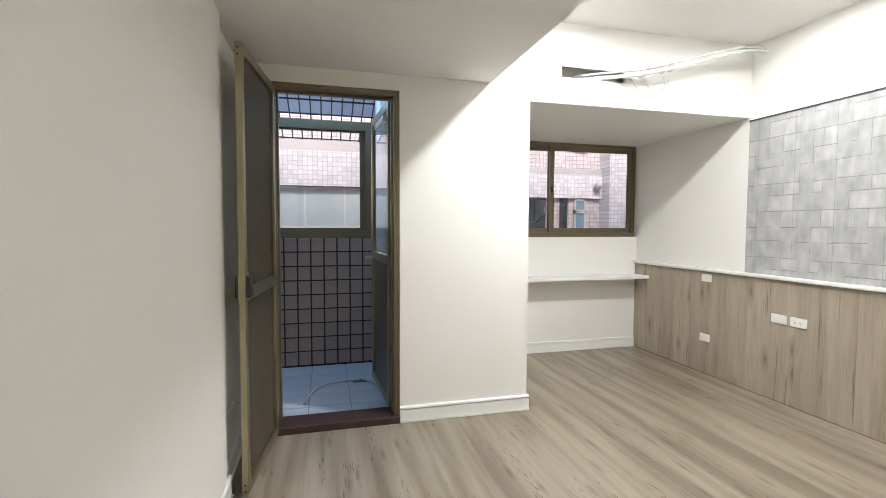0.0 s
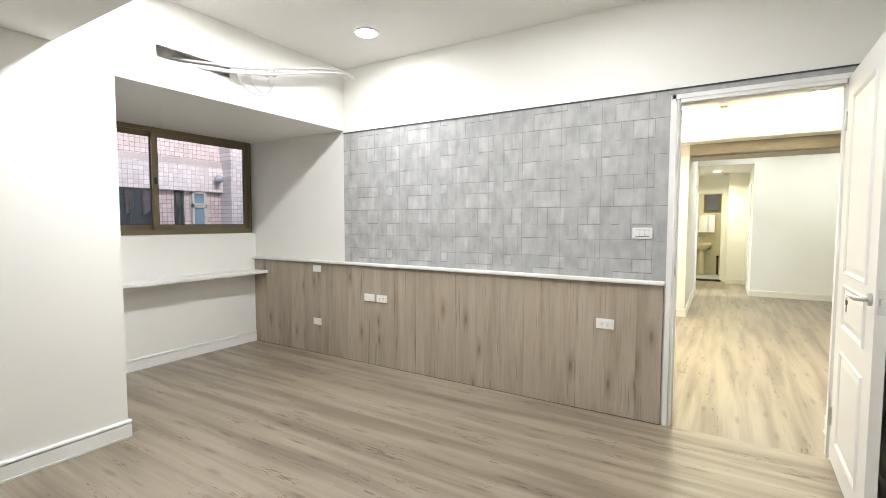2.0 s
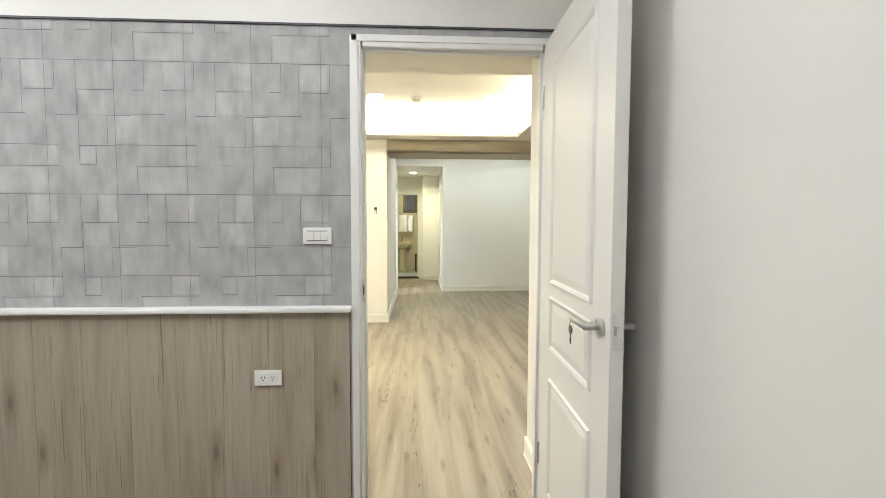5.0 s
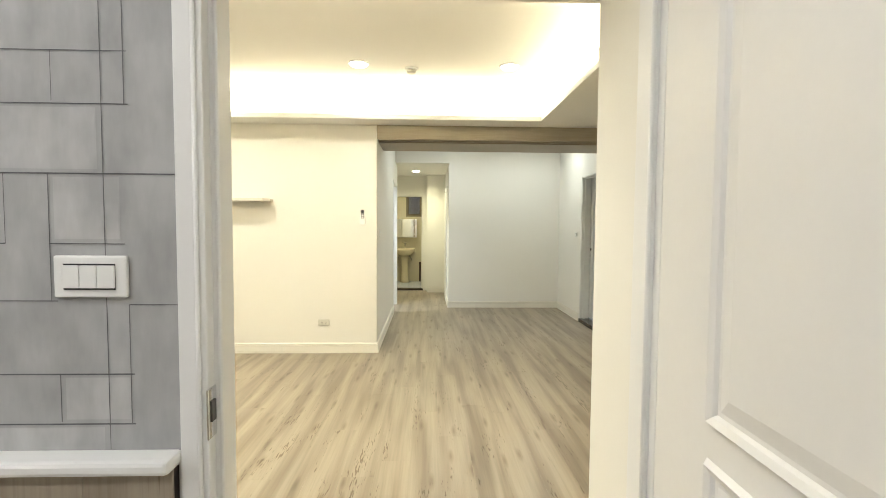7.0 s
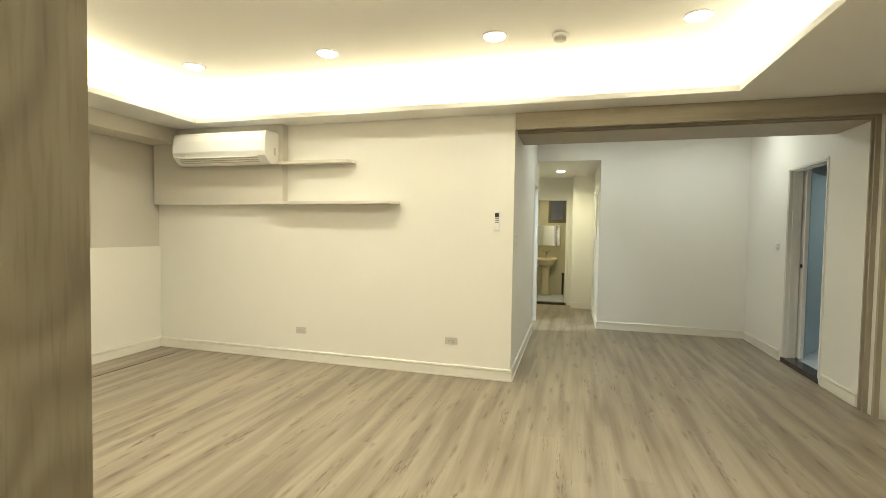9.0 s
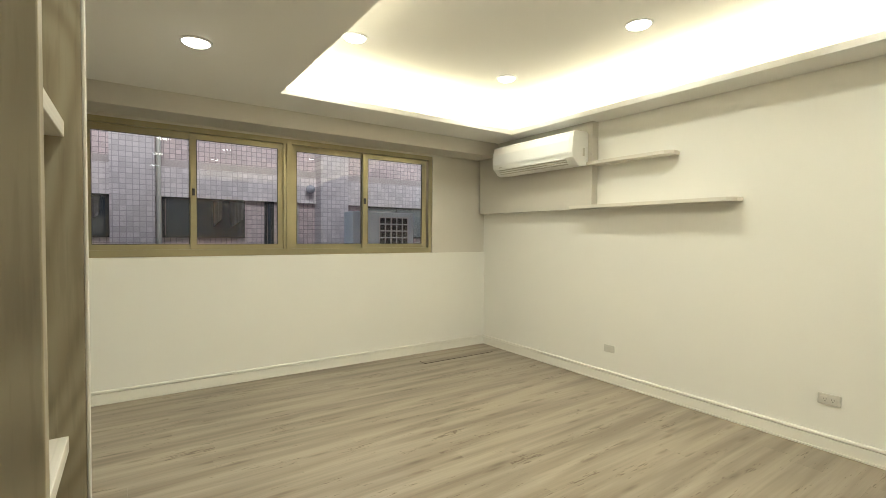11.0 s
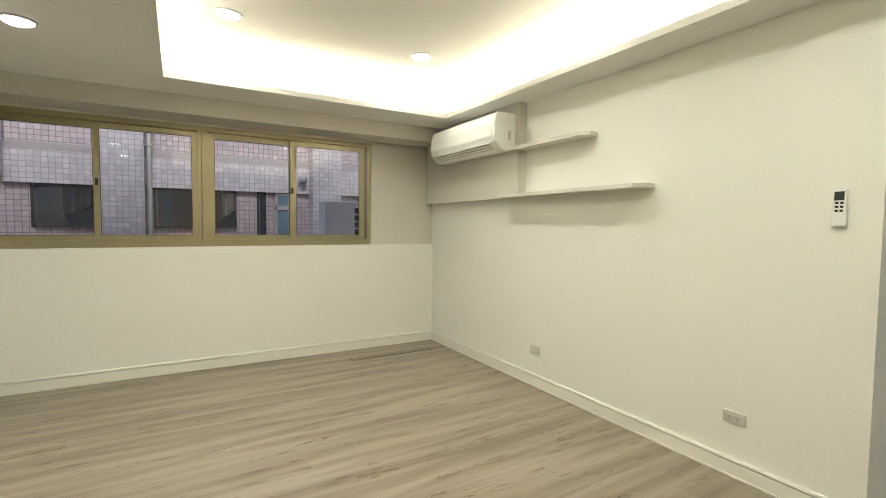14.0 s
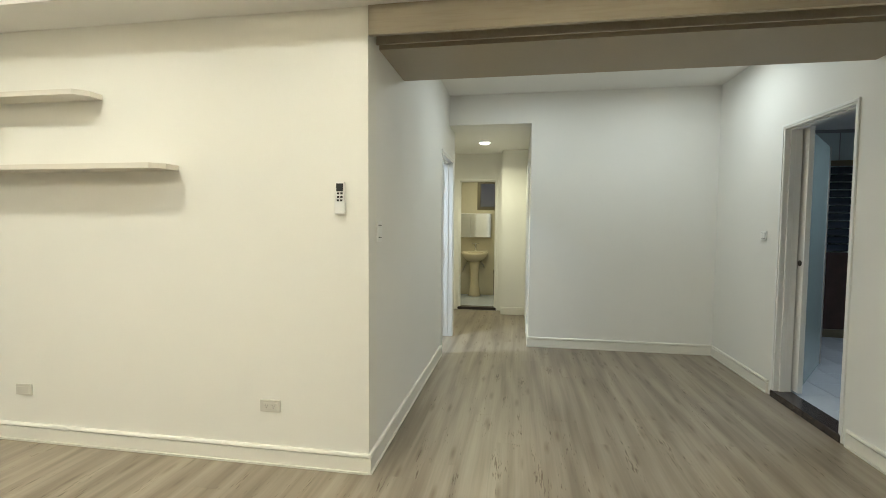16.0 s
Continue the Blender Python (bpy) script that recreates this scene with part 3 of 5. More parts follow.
for bx, by, watts in ((1.32, 2.30, BED_W * 1.22), (2.56, 2.30, BED_W * 0.36), (1.32, 0.25, BED_SOUTH_W), (2.20, 0.72, BED_SOUTH_W * 1.12)):
    downlight(bx, by, BED_CEIL, watts, BED_LIGHT, BULB, "bedroom downlights", 0.08, 180)

baseboard("baseboard_column", "x", 0.30, 1.22, 3.05, -1, base=0.0, mat=TRIM)
baseboard("baseboard_column_side", "y", 3.05, 4.375, 1.206, 1, base=0.0, mat=TRIM)
baseboard("baseboard_niche", "x", 1.22, 3.08, 4.375, -1, base=0.0, mat=TRIM)
baseboard("baseboard_west", "y", -0.69, 2.42, -0.625, 1, base=0.0, mat=TRIM)
baseboard("baseboard_west_far", "y", 2.42, 3.05, -0.66, 1, base=0.0, mat=TRIM)
baseboard("baseboard_south", "x", -0.61, 3.08, -0.69, 1, base=0.0, mat=TRIM)

# alcove shelf
shelf = thing("window_shelf", "long white shelf board across the window niche", "shelf", (2.15, 4.26, 0.78))
part("board", boxes((1.207, 3.079, 4.145, 4.374, 0.765, 0.795), bevel=0.003), TRIM, shelf)

for y, z in ((3.401, 0.853), (3.404, 0.324)):
    outlet("wall_outlet", (3.080, y, z), "-x", "white blank wall plate on the wooden wainscot", "blank", 0.105, 0.066)
outlet("wall_outlet", (3.080, 2.73, 0.622), "-x", "white blank wall plate on the wooden wainscot", "blank")
outlet("wall_outlet", (3.080, 2.585, 0.622), "-x", "white double socket on the wooden wainscot")
outlet("wall_outlet", (3.080, 0.652, 0.625), "-x", "white double socket on the wooden wainscot")
outlet("light_switch", (3.097, 0.436, 1.243), "-x", "white three-gang light switch on the grey wallpaper", "switch", 0.122, 0.072)
outlet("wall_outlet", (-0.66, 2.66, 0.32), "+x", "white wall socket behind the screen door")


# ---- bedroom door: frame, leaf, ironmongery ----
def door_frame(name, ax, a, b, top, f0, f1, label, width=0.048, proud=0.012, mat=None, rebate=False, base=0.0):
    """A stepped frame lining an opening from a to b along ax; f0 and f1 are the wall's faces."""
    t = tagged(new(name, mesh(name, bmesh.new(), TRIM)), label, "door frame", kind="structure")
    mat = mat or TRIM

    def put(pname, u0, u1, w0, w1, z0, z1, bv=0.003):
        r = (u0, u1, w0, w1, z0, z1) if ax == "x" else (w0, w1, u0, u1, z0, z1)
        part(pname, boxes(r, bevel=bv), mat, t)
    lo, hi = min(f0, f1) - proud, max(f0, f1) + proud
    mid = (lo + hi) / 2
    for u0, u1, v0, v1, s0, s1 in ((a, a + width * (0.86 if rebate else 1), a - 0.006, a + width * 0.55, a, a + width + 0.012), (b - width * (0.86 if rebate else 1), b, b - width * 0.55, b + 0.006, b - width - (0.004 if rebate else 0.012), b)):
        put("jamb", u0, u1, lo + 0.006, hi - 0.006, base, top)
        put("jamb_face", v0, v1, lo, hi, base, top + 0.003)
        if rebate:
            put("jamb_stop", s0, s1 - 0.008 if s0 == a else s1, lo + 0.030, hi + 0.004, 0, top - width, 0.005)
            e = a + width + 0.004 if s0 == a else b - width - 0.004
            for u, w in ((e + (0.001 if s0 > a else -0.001), lo + 0.034), (a + width * 0.57 if s0 == a else b - width * 0.57, lo + 0.003)):
                p, q = ((u, w, 0), (u, w, top - width)) if ax == "x" else ((w, u, 0), (w, u, top - width))
                part("bead", rods((p, q, 0.0042)), mat, t, "", True)
        else:
            put("jamb_stop", s0, s1, mid - 0.012, mid + 0.025, base, top - width)
    put("head", a + width, b - width, lo + 0.006, hi - 0.006, top - width, top)
    put("head_face", a, b, lo, hi, top - width * 0.55, top + 0.003)
    put("head_stop", a + width, b - width, mid - 0.012, mid + 0.025, top - width - 0.012, top - width)
    return t


bf = door_frame("door_frame_bedroom", "y", -0.596, 0.285, 2.10, 3.10, 3.168, "white lacquered moulded door frame of the bedroom", rebate=True, base=LOW)
part("strike_plate", boxes((3.088, 3.119, 0.2405, 0.245, 0.955, 1.045), bevel=0.0015), CHROME, bf, "bright steel strike plate")
# no real cut: a black block gives the hole its inner shade
part("strike_hole", boxes((3.097, 3.112, 0.2385, 0.2415, 0.985, 1.022)), DARKPLASTIC, bf, "black block for the shaded latch hole")


def panel_relief(bm, x0, x1, z0, z1, y, out, rise=0.009, lip=0.022):
    """A raised and fielded panel on a face at y, standing out to the side out."""
    steps = [(0, 0), (lip * 0.3, rise), (lip * 0.75, rise * 0.5), (lip, -rise * 0.2), (lip + 0.03, rise * 0.6)]
    rings = []
    for inset, h in steps:
        rings.append([bm.verts.new((x, y + out * h, z)) for x, z in ((x0 + inset, z0 + inset), (x1 - inset, z0 + inset), (x1 - inset, z1 - inset), (x0 + inset, z1 - inset))])
    for p, q in zip(rings, rings[1:]):
        for k in range(4):
            bm.faces.new((p[k], p[(k + 1) % 4], q[(k + 1) % 4], q[k]))
    bm.faces.new(rings[-1])
    bmesh.ops.recalc_face_normals(bm, faces=bm.faces)


leaf = thing("bedroom_door", "white moulded three-panel bedroom door, standing open", "door", (3.09, -0.565, 0))
leaf_turn = Matrix.Translation((3.09, -0.553, 0)) @ pose(0, 0, 0, 0, 0, -LEAF_SWING)


def leaf_part(pname, bm, mat, label="", parent=None, smooth=False):
    bmesh.ops.transform(bm, verts=bm.verts, matrix=leaf_turn)
    return part(pname, bm, mat, parent or leaf, label, smooth)


LW = 0.785
leaf_part("slab", boxes((-LW, 0, -0.04, 0, 0.008, 2.078), bevel=0.002), DOORPAINT)
for z0, z1 in ((1.05, 1.955), (0.775, 1.0), (0.15, 0.655)):
    bm = bmesh.new()
    panel_relief(bm, -LW + 0.14, -0.16, z0, z1, 0.0005, 1)
    leaf_part("panel", bm, DOORPAINT)
    bm = bmesh.new()
    panel_relief(bm, -LW + 0.14, -0.16, z0, z1, -0.0405, -1)
    leaf_part("panel", bm, DOORPAINT)
HZ = 1.0
for side, y0 in ((1, 0.0), (-1, -0.04)):
    h = leaf_part("handle", rods(((-LW + 0.06, y0, HZ), (-LW + 0.06, y0 + side * 0.012, HZ), 0.026), ((-LW + 0.06, y0, HZ), (-LW + 0.06, y0 + side * 0.055, HZ), 0.010), seg=20), ALU, "satin steel lever handle", None, True)
    leaf_part("lever", rods(((-LW + 0.06, y0 + side * 0.05, HZ), (-LW + 0.165, y0 + side * 0.055, HZ), 0.0085), seg=14), ALU, "", h, True)
leaf_part("latch_plate", boxes((-LW - 0.002, -LW + 0.001, -0.032, -0.008, HZ - 0.05, HZ + 0.05)), CHROME, "steel latch plate")
leaf_part("latch_bolt", boxes((-LW - 0.012, -LW, -0.026, -0.014, HZ - 0.012, HZ + 0.012)), CHROME)
for z in (0.25, 1.85):
    leaf_part("hinge", rods(((0.004, 0.004, z - 0.05), (0.004, 0.004, z + 0.05), 0.006)), ALU)
key = thing("key_ring", "dark key hanging from the steel door handle", "key", tuple(leaf_turn @ Vector((-LW + 0.155, 0.055, HZ - 0.03))))
kp = leaf_turn @ Vector((-LW + 0.155, 0.062, HZ - 0.012))
tube("ring", [kp + Vector((0.011 * math.cos(a), 0, 0.011 * math.sin(a) - 0.006)) for a in [k * math.pi / 4 for k in range(9)]], 0.0012, CHROME, key)
bm = rods((kp + Vector((0, 0.002, -0.018)), kp + Vector((0, -0.002, -0.018)), 0.013), seg=16)
box(bm, kp.x - 0.004, kp.x + 0.004, kp.y - 0.001, kp.y + 0.001, kp.z - 0.062, kp.z - 0.028)
box(bm, kp.x + 0.003, kp.x + 0.007, kp.y - 0.001, kp.y + 0.001, kp.z - 0.056, kp.z - 0.046)
part("key_blade", bm, DARKPLASTIC, key)
stop = thing("door_stopper", "pale yellow door stopper on the skirting behind the door", "door stopper", (2.47, -0.69, 0.085))
part("base", lathe([(0.017, 0), (0.017, 0.006), (0.012, 0.01)], (2.47, -0.676, 0.085), 16, pose(0, 0, 0, -90)), YELLOWPLASTIC, stop, "", True)
part("stem", rods(((2.47, -0.672, 0.085), (2.47, -0.63, 0.085), 0.009)), YELLOWPLASTIC, stop, "", True)
bm = bmesh.new()
ball(bm, (2.47, -0.628, 0.085), 0.014)
part("knob", bm, YELLOWPLASTIC, stop, "", True)

# air conditioner pipes hanging out of the slot
pipe = thing("conduit_pipes", "bundle of white insulated pipes hanging from the wall slot", "pipe", (1.85, 3.04, 2.38))
for k, (dz, dy) in enumerate(((0, 0), (0.026, -0.016), (-0.014, -0.032))):
    tube("pipe", [(1.60, 3.16, 2.372 + dz), (1.80, 3.04 + dy * 0.3, 2.374 + dz), (2.0, 2.965 + dy, 2.385 + dz), (2.3, 2.915 + dy, 2.455 + dz), (2.62, 2.875 + dy, 2.545 + dz * 0.9), (2.88, 2.855 + dy, 2.596 + dz * 0.7), (2.985, 2.85 + dy, 2.588 + dz * 0.7)], 0.0092, PIPEWRAP, pipe)
for x, z, y in ((2.02, 2.39, 2.95), (2.18, 2.425, 2.93), (2.24, 2.44, 2.92)):
    tube("cable_tie", [Vector((x + 0.01 * math.sin(a), y + 0.03 * math.cos(a), z + 0.032 * math.sin(a))) for a in [k * math.pi / 4 for k in range(9)]], 0.004, PIPEWRAP, pipe)
tube("loose_wire", [(1.95, 2.99, 2.37), (2.02, 2.98, 2.28), (2.12, 2.96, 2.25), (2.2, 2.95, 2.29), (2.19, 2.94, 2.38)], 0.003, PIPEWRAP, pipe)
tube("loose_wire", [(2.05, 2.97, 2.38), (2.10, 2.97, 2.30), (2.19, 2.96, 2.285), (2.24, 2.94, 2.36)], 0.003, PIPEWRAP, pipe)


# ---- sliding windows ----
def sash(parent, x0, x1, y, z0, z1, mat, stile=0.045, rail=0.042, deep=0.024, latch=False):
    s = part("sash", boxes((x0, x0 + stile, y, y + deep, z0, z1), (x1 - stile, x1, y, y + deep, z0, z1), (x0 + stile, x1 - stile, y + 0.001, y + deep - 0.001, z0, z0 + rail), (x0 + stile, x1 - stile, y + 0.001, y + deep - 0.001, z1 - rail, z1)), mat, parent)
    p = part("pane", boxes((x0 + stile - 0.004, x1 - stile + 0.004, y + deep / 2 - 0.0025, y + deep / 2 + 0.0025, z0 + rail - 0.004, z1 - rail + 0.004)), GLASS, s, "clear glass pane")
    p.visible_shadow = False
    g = 0.004
    a0, a1, b0, b1 = x0 + stile, x1 - stile, z0 + rail, z1 - rail
    part("gasket", boxes((a0, a0 + g, y - 0.001, y + 0.008, b0, b1), (a1 - g, a1, y - 0.001, y + 0.008, b0, b1), (a0 + g, a1 - g, y - 0.001, y + 0.008, b0, b0 + g), (a0 + g, a1 - g, y - 0.001, y + 0.008, b1 - g, b1)), DARKPLASTIC, s, "black rubber glazing gasket")
    if latch:
        part("latch", boxes((x0 + 0.012, x0 + 0.034, y - 0.014, y, (z0 + z1) / 2 - 0.03, (z0 + z1) / 2 + 0.03), bevel=0.004), DARKPLASTIC, s, "small dark sash latch")


def window(name, x0, x1, y, z0, z1, splits, mat, label, f=0.035, depth=0.10):
    t = tagged(new(name, mesh(name, bmesh.new(), mat)), label, "window", kind="structure")
    part("window_frame", boxes((x0, x0 + f, y, y + depth, z0, z1), (x1 - f, x1, y, y + depth, z0, z1), (x0 + f, x1 - f, y + 0.001, y + depth, z1 - f, z1), (x0 + f, x1 - f, y + 0.001, y + depth, z0, z0 + f * 1.3)), mat, t)
    part("window_track", boxes((x0 + f, x1 - f, y + 0.044, y + 0.049, z0 + f * 1.3, z0 + f * 1.3 + 0.014), (x0 + f, x1 - f, y + 0.044, y + 0.049, z1 - f - 0.014, z1 - f)), mat, t)
    return t


bw = window("window_bedroom", 1.207, 3.079, 4.40, 1.192, 2.162, (), DARKBRONZE, "bronze aluminium sliding window of the bedroom niche")
sash(bw, 1.242, 2.12, 4.452, 1.24, 2.126, DARKBRONZE)
sash(bw, 2.075, 3.044, 4.418, 1.24, 2.126, DARKBRONZE, latch=True)
setting("wall_niche_lintel", boxes((1.206, 3.10, 4.50, 4.53, 2.10, 2.163)), PAINT, "white window lintel", "wall")

# ---- balcony door with screen leaf standing open ----
bd = door_frame("door_frame_balcony", "x", -0.49, 0.30, 2.165, 3.062, 3.19, "brown aluminium frame of the balcony door", 0.035, 0.004, DARKBRONZE)
setting("door_sill_balcony", boxes((-0.49, 0.30, 3.03, 3.22, -0.02, 0.045), bevel=0.004), MAROON, "dark maroon stone sill of the balcony door", "sill")


def framed_leaf(name, label, w, h, t, stile, mid, mat, fill, fill_name, place, fill_label, lower=None):
    """A framed leaf with a middle rail, hinged at its local origin and reaching along local -y."""
    d = thing(name, label, "door", tuple(place.translation))

    def put(pname, bm, m2, lab="", parent=None):
        bmesh.ops.transform(bm, verts=bm.verts, matrix=place)
        return part(pname, bm, m2, parent or d, lab)
    z0 = 0.012
    put("stile", boxes((-t / 2, t / 2, -stile, 0, z0, h), bevel=0.003), mat)
    put("stile", boxes((-t / 2, t / 2, -w, -w + stile, z0, h), bevel=0.003), mat)
    for a, b in ((z0, z0 + stile), (mid - 0.03, mid + 0.03), (h - stile, h)):
        put("rail", boxes((-t / 2 + 0.001, t / 2 - 0.001, -w + stile, -stile, a, b)), mat)
    put(fill_name, boxes((-0.003, 0.003, -w + stile - 0.003, -stile + 0.003, mid + 0.03, h - stile)), fill, fill_label)
    put("lower_" + fill_name, boxes((-0.003, 0.003, -w + stile - 0.003, -stile + 0.003, z0 + stile, mid - 0.03)), lower or fill, fill_label)
    return d, put


scr, put = framed_leaf("screen_door", "bronze-framed insect screen door, swung open into the room", 0.66, 2.12, 0.03, 0.042, 0.96, BRONZE, MESH, "insect_screen",
                       Matrix.Translation((-0.470, 3.035, 0.012)) @ pose(0, 0, 0, 0, 0, -6.5), "dark brown insect screen")
put("latch", boxes((-0.034, 0.034, -0.655, -0.595, 0.95, 1.05), bevel=0.004), DARKPLASTIC, "black latch box")
put("latch_plate", boxes((-0.016, 0.016, -0.663, -0.60, 0.93, 1.07)), BRONZE)
for z in (0.02, 0.05, 2.06, 2.09):
    put("screw", boxes((-0.004, 0.004, -0.6625, -0.658, z, z + 0.008)), DARKPLASTIC)

out, put = framed_leaf("balcony_door", "brown aluminium glazed balcony door, swung outwards", 0.68, 2.10, 0.035, 0.05, 1.02, BRONZE, GLASS, "pane",
                       Matrix.Translation((0.262, 3.20, 0.045)) @ pose(0, 0, 0, 0, 0, 184), "greyish glass pane", DARKBRONZE)
hd = put("handle", rods(((0.0, -0.63, 1.0), (0.075, -0.63, 1.0), 0.01)), ALU, "steel lever handle")
put("lever", rods(((0.07, -0.63, 1.0), (0.072, -0.52, 1.005), 0.009)), ALU, "", hd)
put("closer_arm", boxes((0.02, 0.05, -0.34, -0.02, 1.96, 2.0), bevel=0.005), ALU, "grey door closer arm")

# ---- balcony ----
setting("balcony_slab", boxes((-2.2, 0.30, 3.20, 4.60, -0.14, -0.012)), PALEGROUT, "grey grouted balcony floor bed", "floor")
setting("wall_balcony_parapet", boxes((-2.2, 0.30, 4.445, 4.58, -0.14, 1.19)), GROUT, "dark grouted balcony parapet", "wall")
setting("wall_balcony_end", boxes((-2.3, -2.2, 3.20, 4.6, -0.14, 2.6)), BALCTILE, "tiled end wall of the balcony", "wall")
bal = window("window_balcony", -2.2, 0.30, 4.47, 1.19, 2.235, (), DARKBRONZE, "brown aluminium balcony window", 0.05, 0.09)
sash(bal, -2.15, -0.9, 4.50, 1.245, 2.21, DARKBRONZE, 0.045, 0.03)
sash(bal, -0.94, 0.20, 4.525, 1.245, 2.21, DARKBRONZE, 0.045, 0.03)
part("mullion", boxes((0.200, 0.262, 4.462, 4.56, 1.22, 2.19)), DARKBRONZE, bal)
grille = thing("window_grille", "dark steel bars under a translucent awning above the balcony window", "grille", (-0.9, 4.9, 2.2))
for k in range(26):
    x = -2.2 + 0.1 * k
    part("bar", rods(((x, 4.58, 2.50), (x, 5.35, 2.24), 0.007), seg=6), DARKPLASTIC, grille)
for t in (0.05, 0.35, 0.65, 0.95):
    part("cross_bar", rods(((-2.3, 4.58 + 0.77 * t, 2.492 - 0.26 * t), (0.4, 4.58 + 0.77 * t, 2.492 - 0.26 * t), 0.008), seg=6), DARKPLASTIC, grille)
part("top_rail", boxes((-2.3, 0.35, 4.50, 4.58, 2.236, 2.275)), DARKBRONZE, grille)
part("awning", extrude([(4.58, 2.66), (5.30, 2.50), (5.30, 2.515), (4.58, 2.675)], "x", -2.3, 0.4), AWNING, grille, "blue-grey translucent awning sheet").visible_shadow = False
drain = thing("floor_drain", "dark square floor drain in the balcony tiles", "drain", (0.10, 3.95, 0))
part("grate", boxes((0.04, 0.15, 3.90, 3.98, -0.008, 0.003)), DARKPLASTIC, drain)
hose = thing("floor_hose", "thin grey hose lying on the balcony floor", "hose", (-0.1, 3.8, 0))
tube("hose_tube", [(0.10, 3.94, 0.008), (-0.05, 3.93, 0.01), (-0.2, 3.86, 0.012), (-0.28, 3.72, 0.01), (-0.33, 3.5, 0.008)], 0.008, GREYPLASTIC, hose)
tube("hose_tube", [(0.12, 3.94, 0.008), (0.18, 3.88, 0.01), (0.22, 3.80, 0.012), (0.25, 3.62, 0.008)], 0.008, GREYPLASTIC, hose)
# added area lamp in place of daylight between balcony ceiling and parapet window
strip_lamp(-0.95, 4.30, 2.494, 2.3, 0.12, 10.0, (0.34, 0.60, 1.0))
setting("balcony_ceiling", boxes((-2.3, 0.3, 3.2, 4.2, 2.50, 2.62)), CEIL, "white balcony ceiling", "ceiling")


# ---- structure: living room ----
setting("wall_window_living", boxes((3.10, 7.165, 4.40, 4.56, -0.05, 1.112), (3.16, 3.167, 4.40, 4.56, 1.112, 2.214)), CREAM, "cream painted wall under the living room window", "wall")
setting("beam_window_living", boxes((3.16, 7.30, 4.076, 4.56, 2.236, 2.80), (3.16, 7.165, 4.43, 4.56, 2.216, 2.236)), GREIGE, "greige boxed beam above the living room window", "beam")
setting("wall_board_window", boxes((6.397, 7.165, 4.420, 4.56, 1.112, 2.216)), GREIGE, "greige veneered board beside the window", "wall panel")
setting("wall_east_living", boxes((7.165, 7.30, 0.41, 4.56, -0.05, 2.8)), CREAM, "cream painted wall carrying the air conditioner", "wall")
setting("wall_hall_north", boxes((7.30, 9.44, 0.41, 0.53, -0.05, 2.8), (9.44, 10.24, 0.41, 0.53, 2.05, 2.8), (10.24, 10.36, 0.41, 1.5, -0.05, 2.8)), PAINT, "white painted hall wall with a doorway", "wall")
setting("wall_entry", boxes((3.16, 4.46, -1.77, -1.57, -0.05, 2.8), (5.458, 5.618, -2.5, -1.57, -0.05, 2.8), (4.46, 5.458, -1.77, -1.57, 2.108, 2.8)), CREAM, "cream painted wall round the entrance door", "wall")
setting("wall_closet_block", boxes((3.16, 3.60, -1.57, -0.622, -0.05, 2.8)), CREAM, "cream boxed wall beside the bedroom door", "wall")
baseboard("baseboard_closet", "x", 3.19, 3.60, -0.622, 1)
baseboard("baseboard_closet_end", "y", -1.57, -0.61, 3.60, 1)
setting("wall_alcove", boxes((5.618, 7.17, -2.52, -2.40, -0.05, 2.8)), CREAM, "cream painted wall of the side alcove", "wall")
setting("wall_kitchen", boxes((7.17, 8.0, -2.45, -2.335, -0.05, 2.8), (8.79, 10.04, -2.45, -2.335, -0.05, 2.8), (8.0, 8.79, -2.45, -2.335, 2.06, 2.8)), PAINT, "white painted wall with the kitchen doorway", "wall")
setting("wall_dining_east", boxes((9.92, 10.04, -2.335, -0.48, -0.05, 2.8), (9.92, 10.04, -0.48, 0.41, CORR, 2.8)), PAINT, "white painted end wall of the dining area", "wall")
setting("wall_corridor", boxes((10.04, 11.67, -0.60, -0.48, -0.05, 2.6), (11.67, 12.06, -0.60, -0.11, -0.05, 2.6), (11.96, 12.06, -0.11, -0.04, -0.05, 2.6), (11.96, 12.06, 0.58, 1.6, -0.05, 2.6), (11.96, 12.06, -0.04, 0.58, 2.0, 2.6), (10.36, 12.06, 1.4, 1.5, -0.05, 2.6)), CREAM, "cream corridor wall ending at the bathroom door", "wall")
setting("ceiling_corridor", boxes((10.04, 12.06, -0.6, 1.5, CORR, CORR + 0.1)), CEIL, "white corridor ceiling", "ceiling")
setting("ceiling_dining", boxes((7.90, 10.04, -2.45, 0.53, DIN_CEIL, DIN_CEIL + 0.12)), CEIL, "white dining area ceiling", "ceiling")
CX0, CX1, CY0, CY1, VOID = 4.481, 6.878, -1.257, 3.617, 0.20
